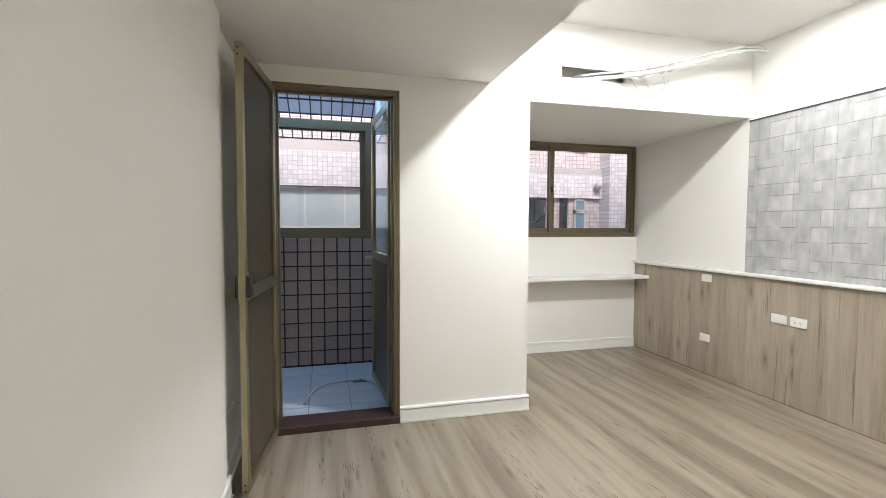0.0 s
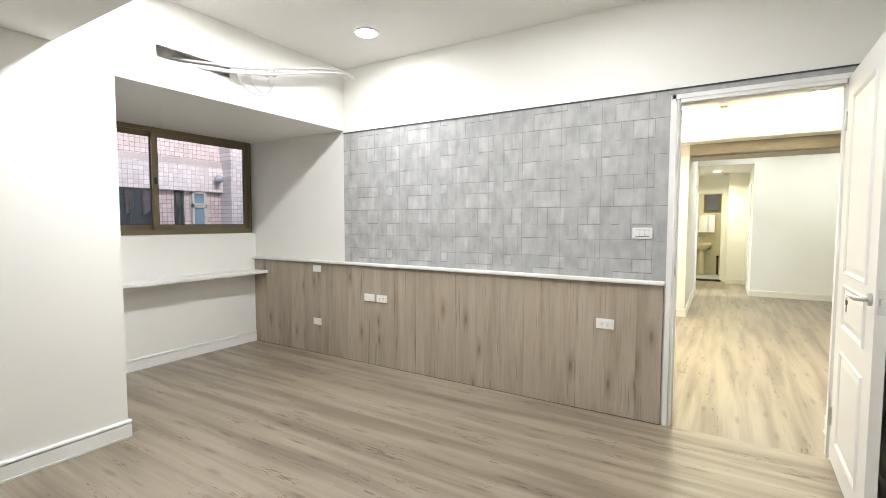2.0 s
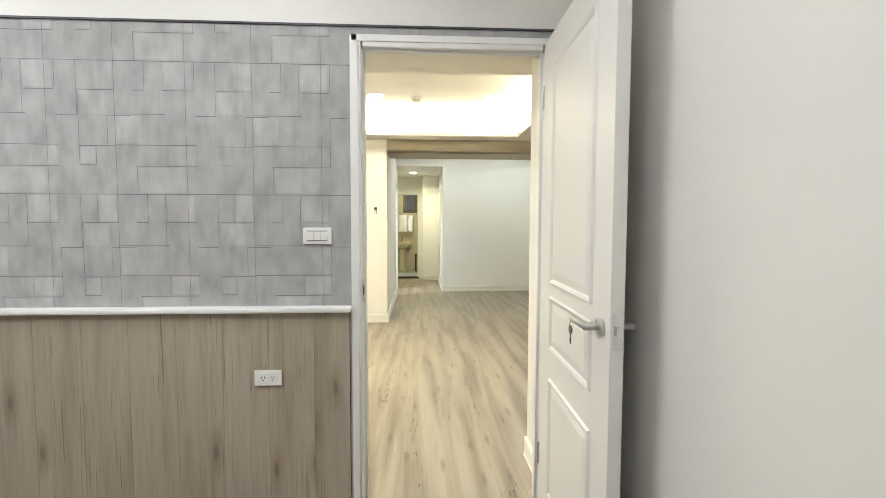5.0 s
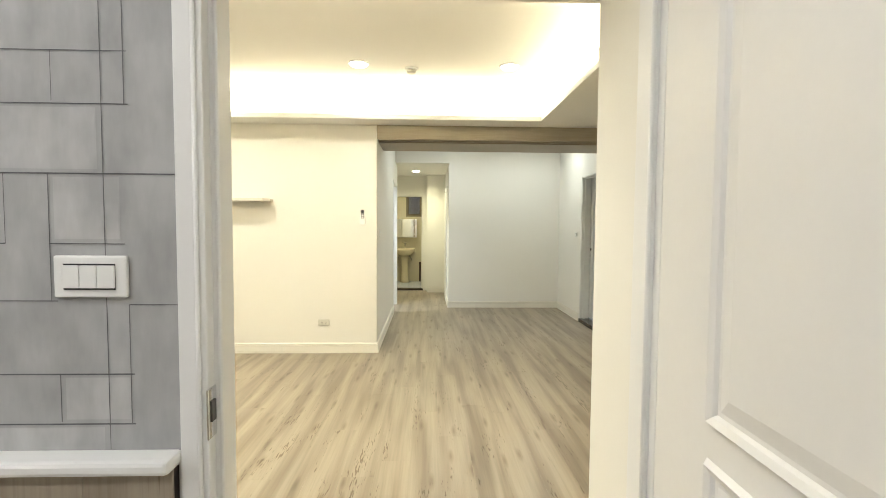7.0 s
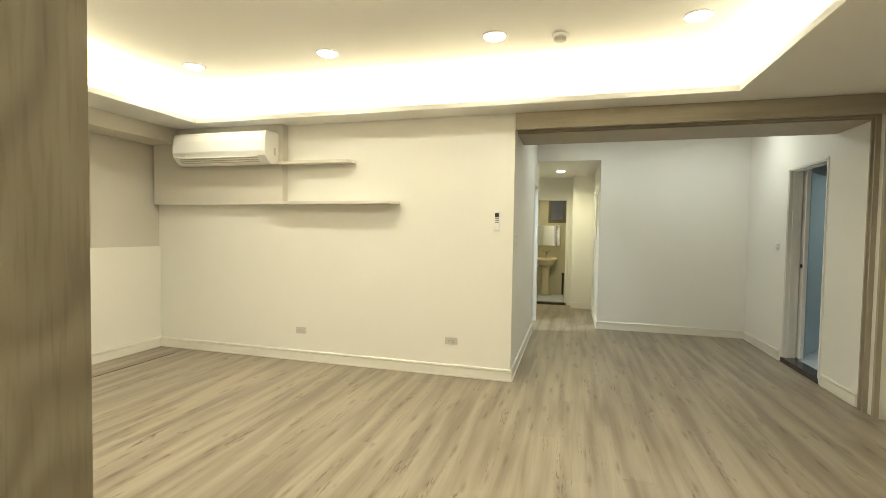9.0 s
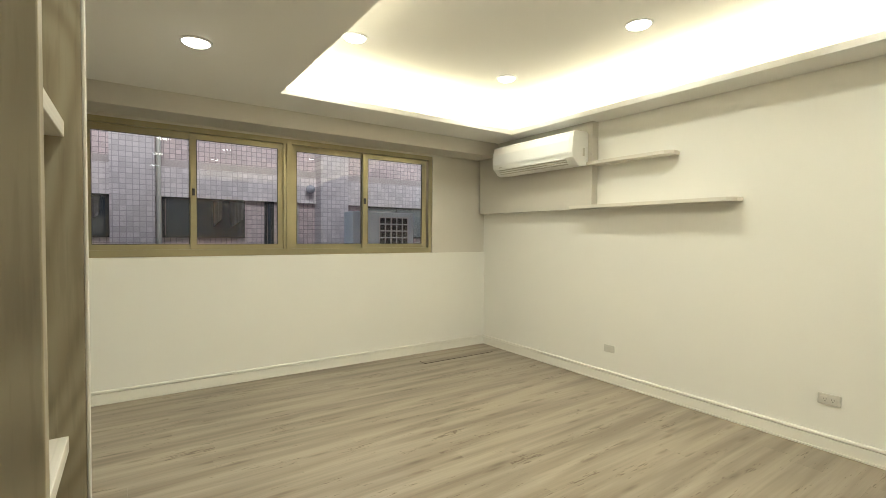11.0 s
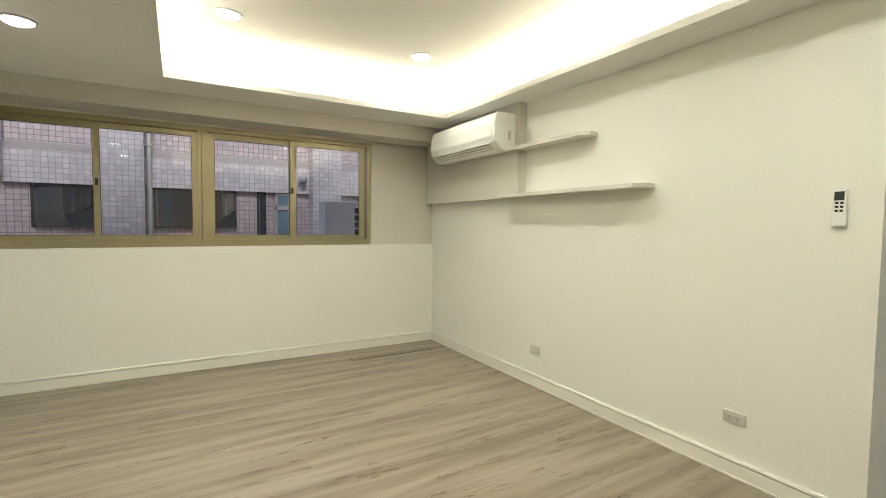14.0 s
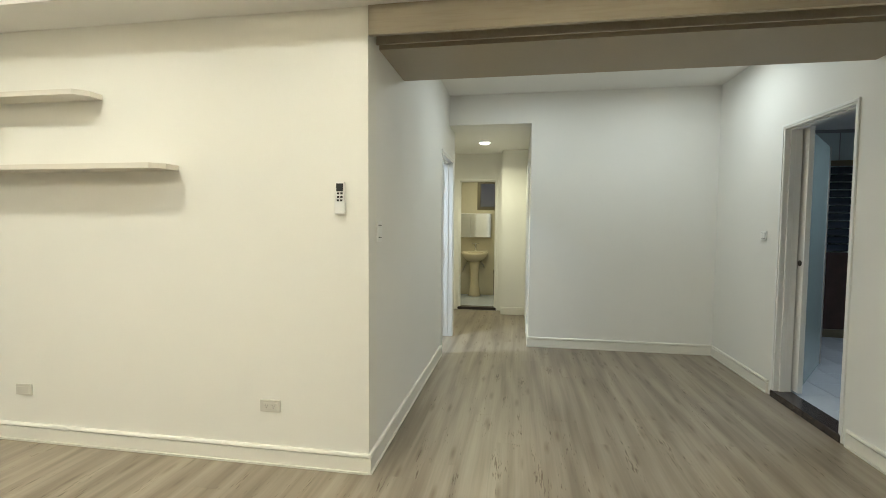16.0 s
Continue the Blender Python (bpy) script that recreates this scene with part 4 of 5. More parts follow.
setting("ceiling_living", boxes((3.16, CX0, -1.57, 4.076, SOFFIT, SOFFIT + 0.045), (CX1, 7.17, -2.4, 4.076, SOFFIT, SOFFIT + 0.045), (CX0, CX1, CY1, 4.076, SOFFIT, SOFFIT + 0.045), (CX0, CX1, -1.57, CY0, SOFFIT, SOFFIT + 0.045),
                                (5.618, CX1, -2.4, -1.57, SOFFIT, SOFFIT + 0.045),
                                (CX0 - VOID - 0.02, CX1 + VOID + 0.02, CY0 - VOID - 0.02, CY1 + VOID + 0.02, COVE_CEIL, COVE_CEIL + 0.05),
                                (CX0 - VOID - 0.02, CX0 - VOID, CY0 - VOID, CY1 + VOID, SOFFIT + 0.045, COVE_CEIL), (CX1 + VOID, CX1 + VOID + 0.02, CY0 - VOID, CY1 + VOID, SOFFIT + 0.045, COVE_CEIL),
                                (CX0 - VOID, CX1 + VOID, CY0 - VOID - 0.02, CY0 - VOID, SOFFIT + 0.045, COVE_CEIL), (CX0 - VOID, CX1 + VOID, CY1 + VOID, CY1 + VOID + 0.02, SOFFIT + 0.045, COVE_CEIL),
                                (3.16, 7.3, -2.5, 4.5, 2.80, 2.85)), CEIL, "white coffered ceiling with a recessed light cove", "ceiling")
cov = 0.11
for yy in (CY0 - cov, CY1 + cov):
    strip_lamp((CX0 + CX1) / 2, yy, SOFFIT + 0.06, CX1 - CX0 + 0.2, 0.03, COVE_W * (CX1 - CX0), WARM_LIGHT, 180)
for xx in (CX0 - cov, CX1 + cov):
    strip_lamp(xx, (CY0 + CY1) / 2, SOFFIT + 0.06, 0.03, CY1 - CY0, COVE_W * (CY1 - CY0), WARM_LIGHT, 180)
for lx in (4.87, 6.327):
    for ly in (3.105, 1.81, 0.47, -0.84):
        downlight(lx, ly, COVE_CEIL, LIV_W * (0.8 if lx > 6 else 1.0) * (0.5 if ly < 0 else 1.0), NEUTRAL_LIGHT, WARMBULB, "living room cove downlights", 0.078)
for ly in (2.93, 1.69, 0.44):
    downlight(3.84, ly, SOFFIT, LIV_W * 0.8, NEUTRAL_LIGHT, WARMBULB, "living room edge downlights", 0.072)
# unseen lamps, number and places chosen to brighten the dining walls
for ly in (-1.75, -0.45):
    downlight(9.0, ly, DIN_CEIL, DIN_W / 2, COOL_LIGHT, BULB, "dining area downlights", 0.09, 180)
downlight(11.0, 0.10, CORR, CORR_W, HALL_LIGHT, WARMBULB, "corridor downlights", 0.07)

baseboard("baseboard_window", "x", 3.17, 7.165, 4.40, -1)
baseboard("baseboard_east", "y", 0.41, 4.40, 7.165, -1)
baseboard("baseboard_hall", "x", 7.151, 9.40, 0.41, -1)
baseboard("baseboard_dining", "y", -2.335, -0.48, 9.92, -1)
baseboard("baseboard_corridor", "x", 9.906, 11.67, -0.48, 1)
baseboard("baseboard_kitchen", "x", 8.84, 9.92, -2.335, 1)
baseboard("baseboard_kitchen_near", "x", 7.42, 7.95, -2.335, 1)
baseboard("baseboard_corridor_end", "y", -0.48, -0.11, 11.67, -1)
baseboard("baseboard_alcove", "x", 5.63, 7.14, -2.40, 1)
baseboard("baseboard_entry", "x", 5.46, 5.636, -1.57, 1, LOW, 0.13)
baseboard("baseboard_entry_side", "y", -2.40, -1.56, 5.618, 1, LOW, 0.13)
baseboard("baseboard_entry_near", "x", 3.62, 4.46, -1.57, 1)
baseboard("baseboard_northwest", "y", 3.575, 4.40, 3.16, 1)

# living room window: two pairs of sliding sashes
lw = window("window_living", 3.168, 6.396, 4.43, 1.114, 2.215, (), BRONZE, "wide champagne aluminium sliding window of the living room", 0.045, 0.11)
part("mullion", boxes((4.722, 4.750, 4.428, 4.54, 1.168, 2.17)), BRONZE, lw)
part("mullion", boxes((4.754, 4.802, 4.426, 4.54, 1.168, 2.17)), BRONZE, lw)
sash(lw, 3.226, 3.992, 4.485, 1.174, 2.158, BRONZE, 0.046)
sash(lw, 3.950, 4.721, 4.449, 1.174, 2.158, BRONZE, 0.046, latch=True)
sash(lw, 4.804, 5.600, 4.485, 1.174, 2.158, BRONZE, 0.058)
sash(lw, 5.542, 6.330, 4.449, 1.174, 2.158, BRONZE, 0.058, latch=True)

# television wall of pale boards with recessed grooves
tv = setting("wall_panelling", boxes((3.16, 3.186, 0.93, 3.556, -0.04, SOFFIT)), GREIGE, "pale veneered wall panelling with vertical grooves", "wall panel")
for y0, y1 in ((0.93, 1.655), (1.705, 2.045), (2.095, 2.880), (2.930, 3.415), (3.450, 3.556)):
    bm = boxes((-1.2, 1.22, -(y1 - y0) / 2, (y1 - y0) / 2, -0.009, 0.009), bevel=0.002)
    p = part("panel", bm, PANELPALE, tv)
    p.matrix_basis = Matrix.Translation((3.195, (y0 + y1) / 2, 1.195)) @ pose(0, 0, 0, 0, 90, 0)
baseboard("baseboard_panelling", "y", 0.93, 3.56, 3.204, 1, LOW, 0.10)
for k, y in enumerate((2.36, 2.50, 2.64)):
    outlet("wall_outlet", (3.204, y, 0.32), "+x", "white wall socket plate on the pale panelling", "socket" if k == 0 else "blank", 0.118, 0.072)
outlet("wall_outlet", (3.204, 2.365, 0.855), "+x", "white blank wall plate on the pale panelling", "blank", 0.118, 0.072)
for z in (0.315, 0.855):
    h = thing("cable_hole", "round dark cable hole in the pale panelling", "cable hole", (3.204, 2.23, z))
    part("hole_ring", lathe([(0.033, 0), (0.033, 0.003), (0.029, 0.003)], (3.204, 2.23, z), 20, pose(0, 0, 0, 0, 90)), RAWCUT, h, "", True)
    part("hole_dark", lathe([(0.029, 0), (0.029, 0.0032)], (3.204, 2.23, z), 20, pose(0, 0, 0, 0, 90)), RAWCUT, h, "raw brown cut opening")
    # off-centre black disc paints the shade inside the cut
    part("hole_shade", lathe([(0.021, 0), (0.021, 0.0038)], (3.204, 2.224, z), 20, pose(0, 0, 0, 0, 90)), DARKPLASTIC, h, "black disc for the shade in the hole")

# open shelf cabinet beside the bedroom door
cab = thing("shelf_cabinet", "built-in open shelf cabinet with olive ash veneer sides", "cabinet", (3.33, 0.70, 0))


def veneer(pname, dims, at, turn, mat):
    p = part(pname, boxes(tuple(v for d in dims for v in (-d / 2, d / 2)), bevel=0.0015), mat, cab)
    p.matrix_basis = Matrix.Translation(at) @ turn
    return p


veneer("side_panel", (2.412, 0.306, 0.022), (3.314, 0.498, 1.178), pose(0, 0, 0, 0, 90, 0) @ pose(0, 0, 0, 90, 0, 0), ASHWOOD)
veneer("side_panel", (2.412, 0.262, 0.026), (3.336, 0.902, 1.178), pose(0, 0, 0, 0, 90, 0) @ pose(0, 0, 0, 90, 0, 0), ASHWOOD)
veneer("edge_band", (2.412, 0.026, 0.004), (3.4692, 0.902, 1.178), pose(0, 0, 0, 0, 90, 0), PALEWOOD)
veneer("back_panel", (2.38, 0.38, 0.01), (3.213, 0.70, 1.192), pose(0, 0, 0, 0, 90, 0), ASHWOOD)
for z in (0.06, 0.53, 0.99, 1.47, 1.95, 2.38):
    veneer("shelf", (0.38, 0.225, 0.024), (3.333, 0.70, z), pose(0, 0, 0, 0, 0, 90), PALEWOOD)

# air conditioner and its box
acb = setting("boxing_air_conditioner", boxes((7.082, 7.165, 2.745, 4.40, 1.577, SOFFIT)), GREIGE, "greige boxed panel behind the air conditioner", "wall panel")
ac = thing("air_conditioner", "white split air conditioner mounted high on the wall", "air conditioner", (7.0, 3.35, 1.97))
AY0, AY1 = 2.80, 3.90
prof = [(7.082, 1.985), (7.082, 2.285), (7.06, 2.298), (6.905, 2.292), (6.878, 2.275), (6.862, 2.20), (6.858, 2.09), (6.872, 2.045), (6.93, 1.985), (6.97, 1.972)]
bm = extrude(prof, "y", AY0, AY1)
part("casing", bm, PLASTIC, ac)
for y0, y1 in ((AY0 - 0.006, AY0), (AY1, AY1 + 0.006)):
    part("end_cap", extrude([(7.0 + (u - 7.0) * 0.985, 2.13 + (v - 2.13) * 0.97) for u, v in prof], "y", y0, y1), PLASTIC, ac)
part("front_panel", extrude([(6.876, 2.272), (6.858, 2.20), (6.853, 2.095), (6.858, 2.075), (6.866, 2.075), (6.864, 2.20), (6.88, 2.27)], "y", AY0 + 0.03, AY1 - 0.004), TRIM, ac, "glossy white front panel")
part("air_outlet", extrude([(6.874, 2.043), (6.925, 1.988), (6.932, 1.995), (6.882, 2.05)], "y", AY0 + 0.09, AY1 - 0.06), GREYPLASTIC, ac, "grey air outlet slot")
for u, v in ((6.869, 2.038), (6.887, 2.020), (6.905, 2.002)):
    part("louvre", boxes((u - 0.003, u + 0.022, AY0 + 0.085, AY1 - 0.055, v - 0.006, v + 0.004), bevel=0.002), PLASTIC, ac)
part("side_grip", boxes((7.005, 7.032, AY0 - 0.0085, AY0 - 0.005, 2.065, 2.14)), GREYPLASTIC, ac, "grey side vent")
part("badge", boxes((6.858, 6.861, AY1 - 0.15, AY1 - 0.10, 2.052, 2.06)), GREYPLASTIC, ac, "small grey badge")


def wall_shelf(y0, y1, z, reach, front):
    t = thing("wall_shelf", "thin pale floating shelf with a clipped corner", "shelf", (7.1, (y0 + y1) / 2, z), "floating shelves beside the air conditioner")
    part("board", extrude([(7.1645, y0), (front + 0.055, y0), (front, y0 + 0.055), (front, reach), (7.0815, reach), (7.0815, y1), (7.1645, y1)], "z", z - 0.014, z + 0.014), SHELFBOARD, t)


wall_shelf(1.497, 2.744, 1.594, 2.95, 7.015)
wall_shelf(1.968, 2.744, 1.995, 2.77, 7.03)

outlet("wall_outlet", (7.165, 2.575, 0.284), "-x", "beige blank wall plate low on the cream wall", "blank", 0.112, 0.066, mat=BEIGEPLATE)
outlet("wall_outlet", (7.165, 0.969, 0.299), "-x", "beige double socket low on the cream wall", mat=BEIGEPLATE)
rm = thing("remote_control", "white air conditioner remote in a wall holder", "remote control", (7.16, 0.556, 1.42))
hold = part("holder", boxes((7.137, 7.165, 0.528, 0.584, 1.345, 1.42), bevel=0.004), PLASTIC, rm)
rb = part("remote_body", boxes((7.141, 7.160, 0.532, 0.580, 1.355, 1.512), bevel=0.005), PLASTIC, rm)
part("display", boxes((7.1395, 7.142, 0.538, 0.574, 1.462, 1.502)), DARKPLASTIC, rb, "dark display")
for i in range(3):
    for j in range(2):
        part("button", boxes((7.1362 if i == 2 else 7.1392, 7.142, 0.540 + j * 0.018, 0.552 + j * 0.018, 1.446 - i * 0.018, 1.456 - i * 0.018)), DARKPLASTIC, rb)
outlet("light_switch", (7.335, 0.41, 1.255), "-y", "white light switch on the hall wall", "switch", 0.075, 0.115)
outlet("light_switch", (9.0, -2.335, 1.222), "+y", "white light switch beside the kitchen doorway", "switch", 0.09, 0.075)
outlet("light_switch", (5.575, -1.57, 1.232), "+y", "white light switch beside the entrance door", "switch", 0.085, 0.075)

sm = thing("smoke_detector", "round white smoke detector on the cove ceiling", "smoke detector", (6.42, 0.017, COVE_CEIL))
part("base", lathe([(0.058, 0), (0.058, -0.015), (0.05, -0.02)], (6.42, 0.017, COVE_CEIL)), PLASTIC, sm, "", True)
part("sensor", lathe([(0.042, -0.02), (0.042, -0.038), (0.03, -0.045)], (6.42, 0.017, COVE_CEIL)), GREYPLASTIC, sm, "", True)

hatch = thing("floor_hatch", "wood-covered floor hatch flush beside the window wall", "hatch", (6.58, 4.1, 0))
part("edge", boxes((6.05, 6.97, 3.998, 4.006, LOW - 0.004, LOW + 0.0022), (6.05, 6.97, 4.098, 4.101, LOW - 0.004, LOW + 0.0022), (6.05, 6.056, 4.006, 4.098, LOW - 0.004, LOW + 0.0022)), GROUT, hatch)
part("lid", boxes((6.056, 6.97, 4.006, 4.098, LOW - 0.004, LOW + 0.0032)), FLOORWOOD, hatch)

# ---- sliding door track between living and dining ----
setting("beam_dining", boxes((7.352, 7.90, -2.335, 0.41, 2.243, 2.80), (7.176, 7.352, -2.335, 0.41, 2.42, 2.80)), TAUPE, "taupe veneered beam over the sliding door track", "beam")
tr = thing("sliding_track", "brown veneered pelmet with recessed sliding door tracks", "door track", (7.29, -1.0, 2.24))
vp = part("valance", boxes((-1.385, 1.385, -0.012, 0.012, -0.0735, 0.0735), bevel=0.0015), TRACKWOOD, tr)
vp.matrix_basis = Matrix.Translation((7.163, -0.98, 2.3155)) @ pose(0, 0, 0, 0, 0, 90)
for x in (7.205, 7.302):
    # metal rails coloured black to deepen the shade inside the channel
    part("rail", boxes((x, x + 0.022, -2.30, 0.405, 2.385, 2.419)), DARKPLASTIC, tr, "track rail in black for the channel shade")
part("divider", boxes((7.284, 7.298, -2.30, 0.405, 2.246, 2.419)), TRACKWOOD, tr)
for x0, x1 in ((7.151, 7.176), (7.284, 7.298), (7.338, 7.352)):
    pj = part("side_jamb", boxes((-1.196, 1.196, -(x1 - x0) / 2, (x1 - x0) / 2, -0.017, 0.017)), TRACKWOOD, tr)
    pj.matrix_basis = Matrix.Translation(((x0 + x1) / 2, -2.317, 1.166 if x0 > 7.2 else 1.046)) @ pose(0, 0, 0, 0, 90, 0) @ pose(0, 0, 0, 90, 0, 0)

# ---- entrance door ----
en = thing("entrance_door", "apricot painted entrance door with ochre mouldings, closed", "door", (5.0, -1.63, 0))
part("slab", boxes((4.49, 5.425, -1.675, -1.63, LOW + 0.006, 2.075), bevel=0.002), ENTRYPAINT, en)
part("moulding", boxes((4.60, 5.285, -1.63, -1.621, 0.180, 0.192), (4.60, 5.285, -1.63, -1.621, 1.886, 1.898), (5.273, 5.285, -1.63, -1.621, 0.192, 1.886), (4.60, 4.612, -1.63, -1.621, 0.192, 1.886)), GOLDTRIM, en, "ochre panel moulding")
part("panel", boxes((4.625, 5.26, -1.63, -1.625, 0.205, 1.873), bevel=0.003), ENTRYPAINT, en)
part("door_lining", boxes((5.428, 5.457, -1.76, -1.60, LOW, 2.107), (4.461, 4.487, -1.76, -1.60, LOW, 2.107), (4.487, 5.428, -1.76, -1.60, 2.08, 2.107)), CREAM, en)
part("knob", lathe([(0.036, 0), (0.034, 0.006), (0.024, 0.010), (0.020, 0.018), (0.027, 0.026), (0.030, 0.036), (0.026, 0.045), (0.014, 0.050)], (5.375, -1.63, 0.94), 24, pose(0, 0, 0, -90)), BRASS, en, "polished brass door knob", True)
part("deadbolt", lathe([(0.030, 0), (0.029, 0.012), (0.022, 0.018), (0.011, 0.019), (0.011, 0.034), (0.008, 0.035)], (5.372, -1.63, 1.10), 24, pose(0, 0, 0, -90)), ALU, en, "grey steel deadbolt", True)
part("chain_slide", boxes((5.33, 5.40, -1.63, -1.618, 1.210, 1.234), bevel=0.004), ALU, en, "steel chain slide")
ch = part("chain", boxes((5.418, 5.427, -1.62, -1.605, 1.195, 1.225)), ALU, en, "hanging steel door chain")
for k in range(9):
    z = 1.190 - 0.021 * k
    bm = bmesh.new()
    pts = [(0.006 * math.cos(a), 0.012 * math.sin(a)) for a in [j * math.pi / 4 for j in range(8)]]
    for j in range(8):
        (a0, b0), (a1, b1) = pts[j], pts[(j + 1) % 8]
        if k % 2:
            rod(bm, (5.419, -1.61 + a0, z + b0), (5.419, -1.61 + a1, z + b1), 0.0022, 6)
        else:
            rod(bm, (5.419 + a0, -1.61, z + b0), (5.419 + a1, -1.61, z + b1), 0.0022, 6)
    part("chain_link", bm, ALU, ch)
part("closer_bracket", boxes((5.36, 5.42, -1.63, -1.602, 2.045, 2.072), bevel=0.004), BRASS, en, "small brass bracket")
bell = thing("door_chime", "white door chime box above the entrance door", "door chime", (5.53, -1.57, 2.27))
part("case", boxes((5.50, 5.575, -1.57, -1.545, 2.235, 2.345), bevel=0.006), PLASTIC, bell)

# ---- hall room door, corridor, bathroom ----
hf = door_frame("door_frame_hall", "x", 9.44, 10.24, 2.05, 0.41, 0.53, "white frame of the hall room door", 0.042, 0.01, base=LOW)
hd = thing("hall_door", "white hall room door, standing open into its room", "door", (10.185, 0.54, 0))
part("slab", boxes((10.155, 10.192, 0.548, 1.29, -0.022, 2.0), bevel=0.002), DOORPAINT, hd)
for z in (0.27, 1.0, 1.78):
    part("hinge", boxes((10.150, 10.198, 0.530, 0.548, z - 0.05, z + 0.05)), ALU, hd, "steel hinge")
# unseen lamp added in place of the hall room's daylight on the jamb
downlight(9.3, 1.3, 2.50, 42.0, DAY_LIGHT, BULB, "hall room downlights")
setting("wall_hall_room", boxes((7.30, 10.24, 2.6, 2.7, -0.05, 2.6), (7.30, 10.36, 0.53, 2.7, 2.5, 2.6), (10.24, 10.36, 1.5, 2.7, -0.05, 2.6)), PAINT, "white walls of the hall room", "wall")
setting("floor_hall_room", boxes((7.30, 10.24, 0.41, 2.7, -0.06, -0.034)), FLOORWOOD, "grey oak floor of the hall room", "floor")
cf = door_frame("door_frame_corridor", "x", 10.55, 11.35, 2.05, -0.50, -0.47, "white corridor door frame seen edge-on", 0.045, 0.012, base=LOW)
btf = door_frame("door_frame_bathroom", "y", -0.04, 0.58, 2.0, 11.96, 12.06, "cream aluminium frame of the bathroom door", 0.035, 0.01, CREAM, base=LOW)
setting("sill_bathroom", boxes((11.95, 12.07, -0.04, 0.58, -0.05, 0.012), bevel=0.003), GRANITE, "dark granite bathroom sill", "sill")
setting("floor_bathroom", boxes((12.06, 13.5, -0.9, 1.2, -0.05, -0.006)), FLOORTILE, "pale tiled bathroom floor", "floor")
setting("wall_bathroom", boxes((13.36, 13.46, -0.9, 0.02, -0.05, 2.5), (13.36, 13.46, 0.40, 1.2, -0.05, 2.5), (13.36, 13.46, 0.02, 0.40, -0.05, 1.56), (13.36, 13.46, 0.02, 0.40, 2.10, 2.5), (12.06, 13.36, 1.1, 1.2, -0.05, 2.5), (12.06, 13.36, -0.9, -0.8, -0.05, 2.5)), BTILE, "cream tiled bathroom walls", "wall")
setting("ceiling_bathroom", boxes((12.06, 13.46, -0.9, 1.2, 2.30, 2.4)), CEIL, "white bathroom ceiling", "ceiling")
# unseen lamp, added to light the bathroom
downlight(12.75, 0.3, 2.30, BATH_W, HALL_LIGHT, WARMBULB, "bathroom downlights", 0.06)
baw = window("window_bathroom", 0, 0.38, 0, 1.56, 2.10, (), DARKBRONZE, "small bronze bathroom window", 0.03, 0.06)
sash(baw, 0.03, 0.35, 0.02, 1.60, 2.07, DARKBRONZE, 0.025, 0.025)
baw.matrix_basis = Matrix.Translation((13.37, 0.40, 0)) @ pose(0, 0, 0, 0, 0, -90)
mi = thing("bathroom_mirror", "frameless mirror cabinet above the washbasin", "mirror", (13.33, 0.41, 1.06))
part("cabinet", boxes((13.27, 13.359, 0.14, 0.69, 1.06, 1.50), bevel=0.004), PLASTIC, mi)
part("mirror_door", boxes((13.262, 13.268, 0.146, 0.505, 1.066, 1.494)), MIRROR, mi, "mirror glass")
part("side_mirror_door", boxes((13.262, 13.268, 0.511, 0.684, 1.066, 1.494)), MIRROR, mi, "mirror glass")
si = thing("washbasin", "cream ceramic pedestal washbasin", "washbasin", (13.14, 0.42, 0))
part("bowl", lathe([(0.10, 0.62), (0.19, 0.68), (0.235, 0.755), (0.245, 0.79), (0.225, 0.79), (0.17, 0.72), (0.02, 0.70)], (13.12, 0.42, 0), 28), CERAMIC, si, "", True)
part("pedestal", lathe([(0.115, -0.006), (0.10, 0.06), (0.075, 0.30), (0.085, 0.55), (0.11, 0.66)], (13.16, 0.42, 0), 22), CERAMIC, si, "", True)
part("backsplash", boxes((13.28, 13.359, 0.19, 0.65, 0.73, 0.80), bevel=0.01), CERAMIC, si)
tap = part("tap", rods(((13.30, 0.42, 0.79), (13.30, 0.42, 0.93), 0.018), ((13.30, 0.42, 0.90), (13.16, 0.42, 0.885), 0.012)), CHROME, si, "chrome tap", True)
part("tap_lever", rods(((13.30, 0.35, 0.945), (13.30, 0.49, 0.945), 0.012)), CHROME, tap, "", True)
tube("drain_pipe", [(13.20, 0.36, 0.66), (13.22, 0.28, 0.58), (13.28, 0.26, 0.52), (13.35, 0.26, 0.50)], 0.014, CHROME, si)
tube("supply_hose", [(13.27, 0.52, 0.70), (13.28, 0.58, 0.58), (13.31, 0.64, 0.46), (13.35, 0.66, 0.42)], 0.008, CHROME, si)

pp = thing("waste_pipe", "brown plastic pipe standing beside the washbasin", "pipe", (13.30, 0.05, 0))
part("pipe", rods(((13.31, 0.06, 0.0), (13.31, 0.06, 0.42), 0.022)), MAROON, pp, "", True)
part("pipe_cap", lathe([(0.028, 0.42), (0.028, 0.46), (0.018, 0.47)], (13.31, 0.06, 0), 16), MAROON, pp, "", True)
# ---- kitchen ----
kf = door_frame("door_frame_kitchen", "x", 8.0, 8.79, 2.06, -2.45, -2.335, "white frame of the kitchen doorway", 0.03, 0.01, base=LOW)
setting("sill_kitchen", boxes((8.0, 8.79, -2.46, -2.32, -0.05, 0.02), bevel=0.004), GRANITE, "dark granite kitchen sill", "sill")
pk = thing("pocket_door", "white sliding pocket door drawn into its wall", "door", (8.74, -2.47, 0))
part("slab", boxes((8.70, 8.79, -2.50, -2.465, 0.03, 2.04), bevel=0.002), TRIM, pk)
part("flush_pull", lathe([(0.022, 0), (0.022, 0.004), (0.014, 0.004)], (8.742, -2.464, 1.02), 20, pose(0, 0, 0, -90)), DARKPLASTIC, pk, "round dark flush pull", True)
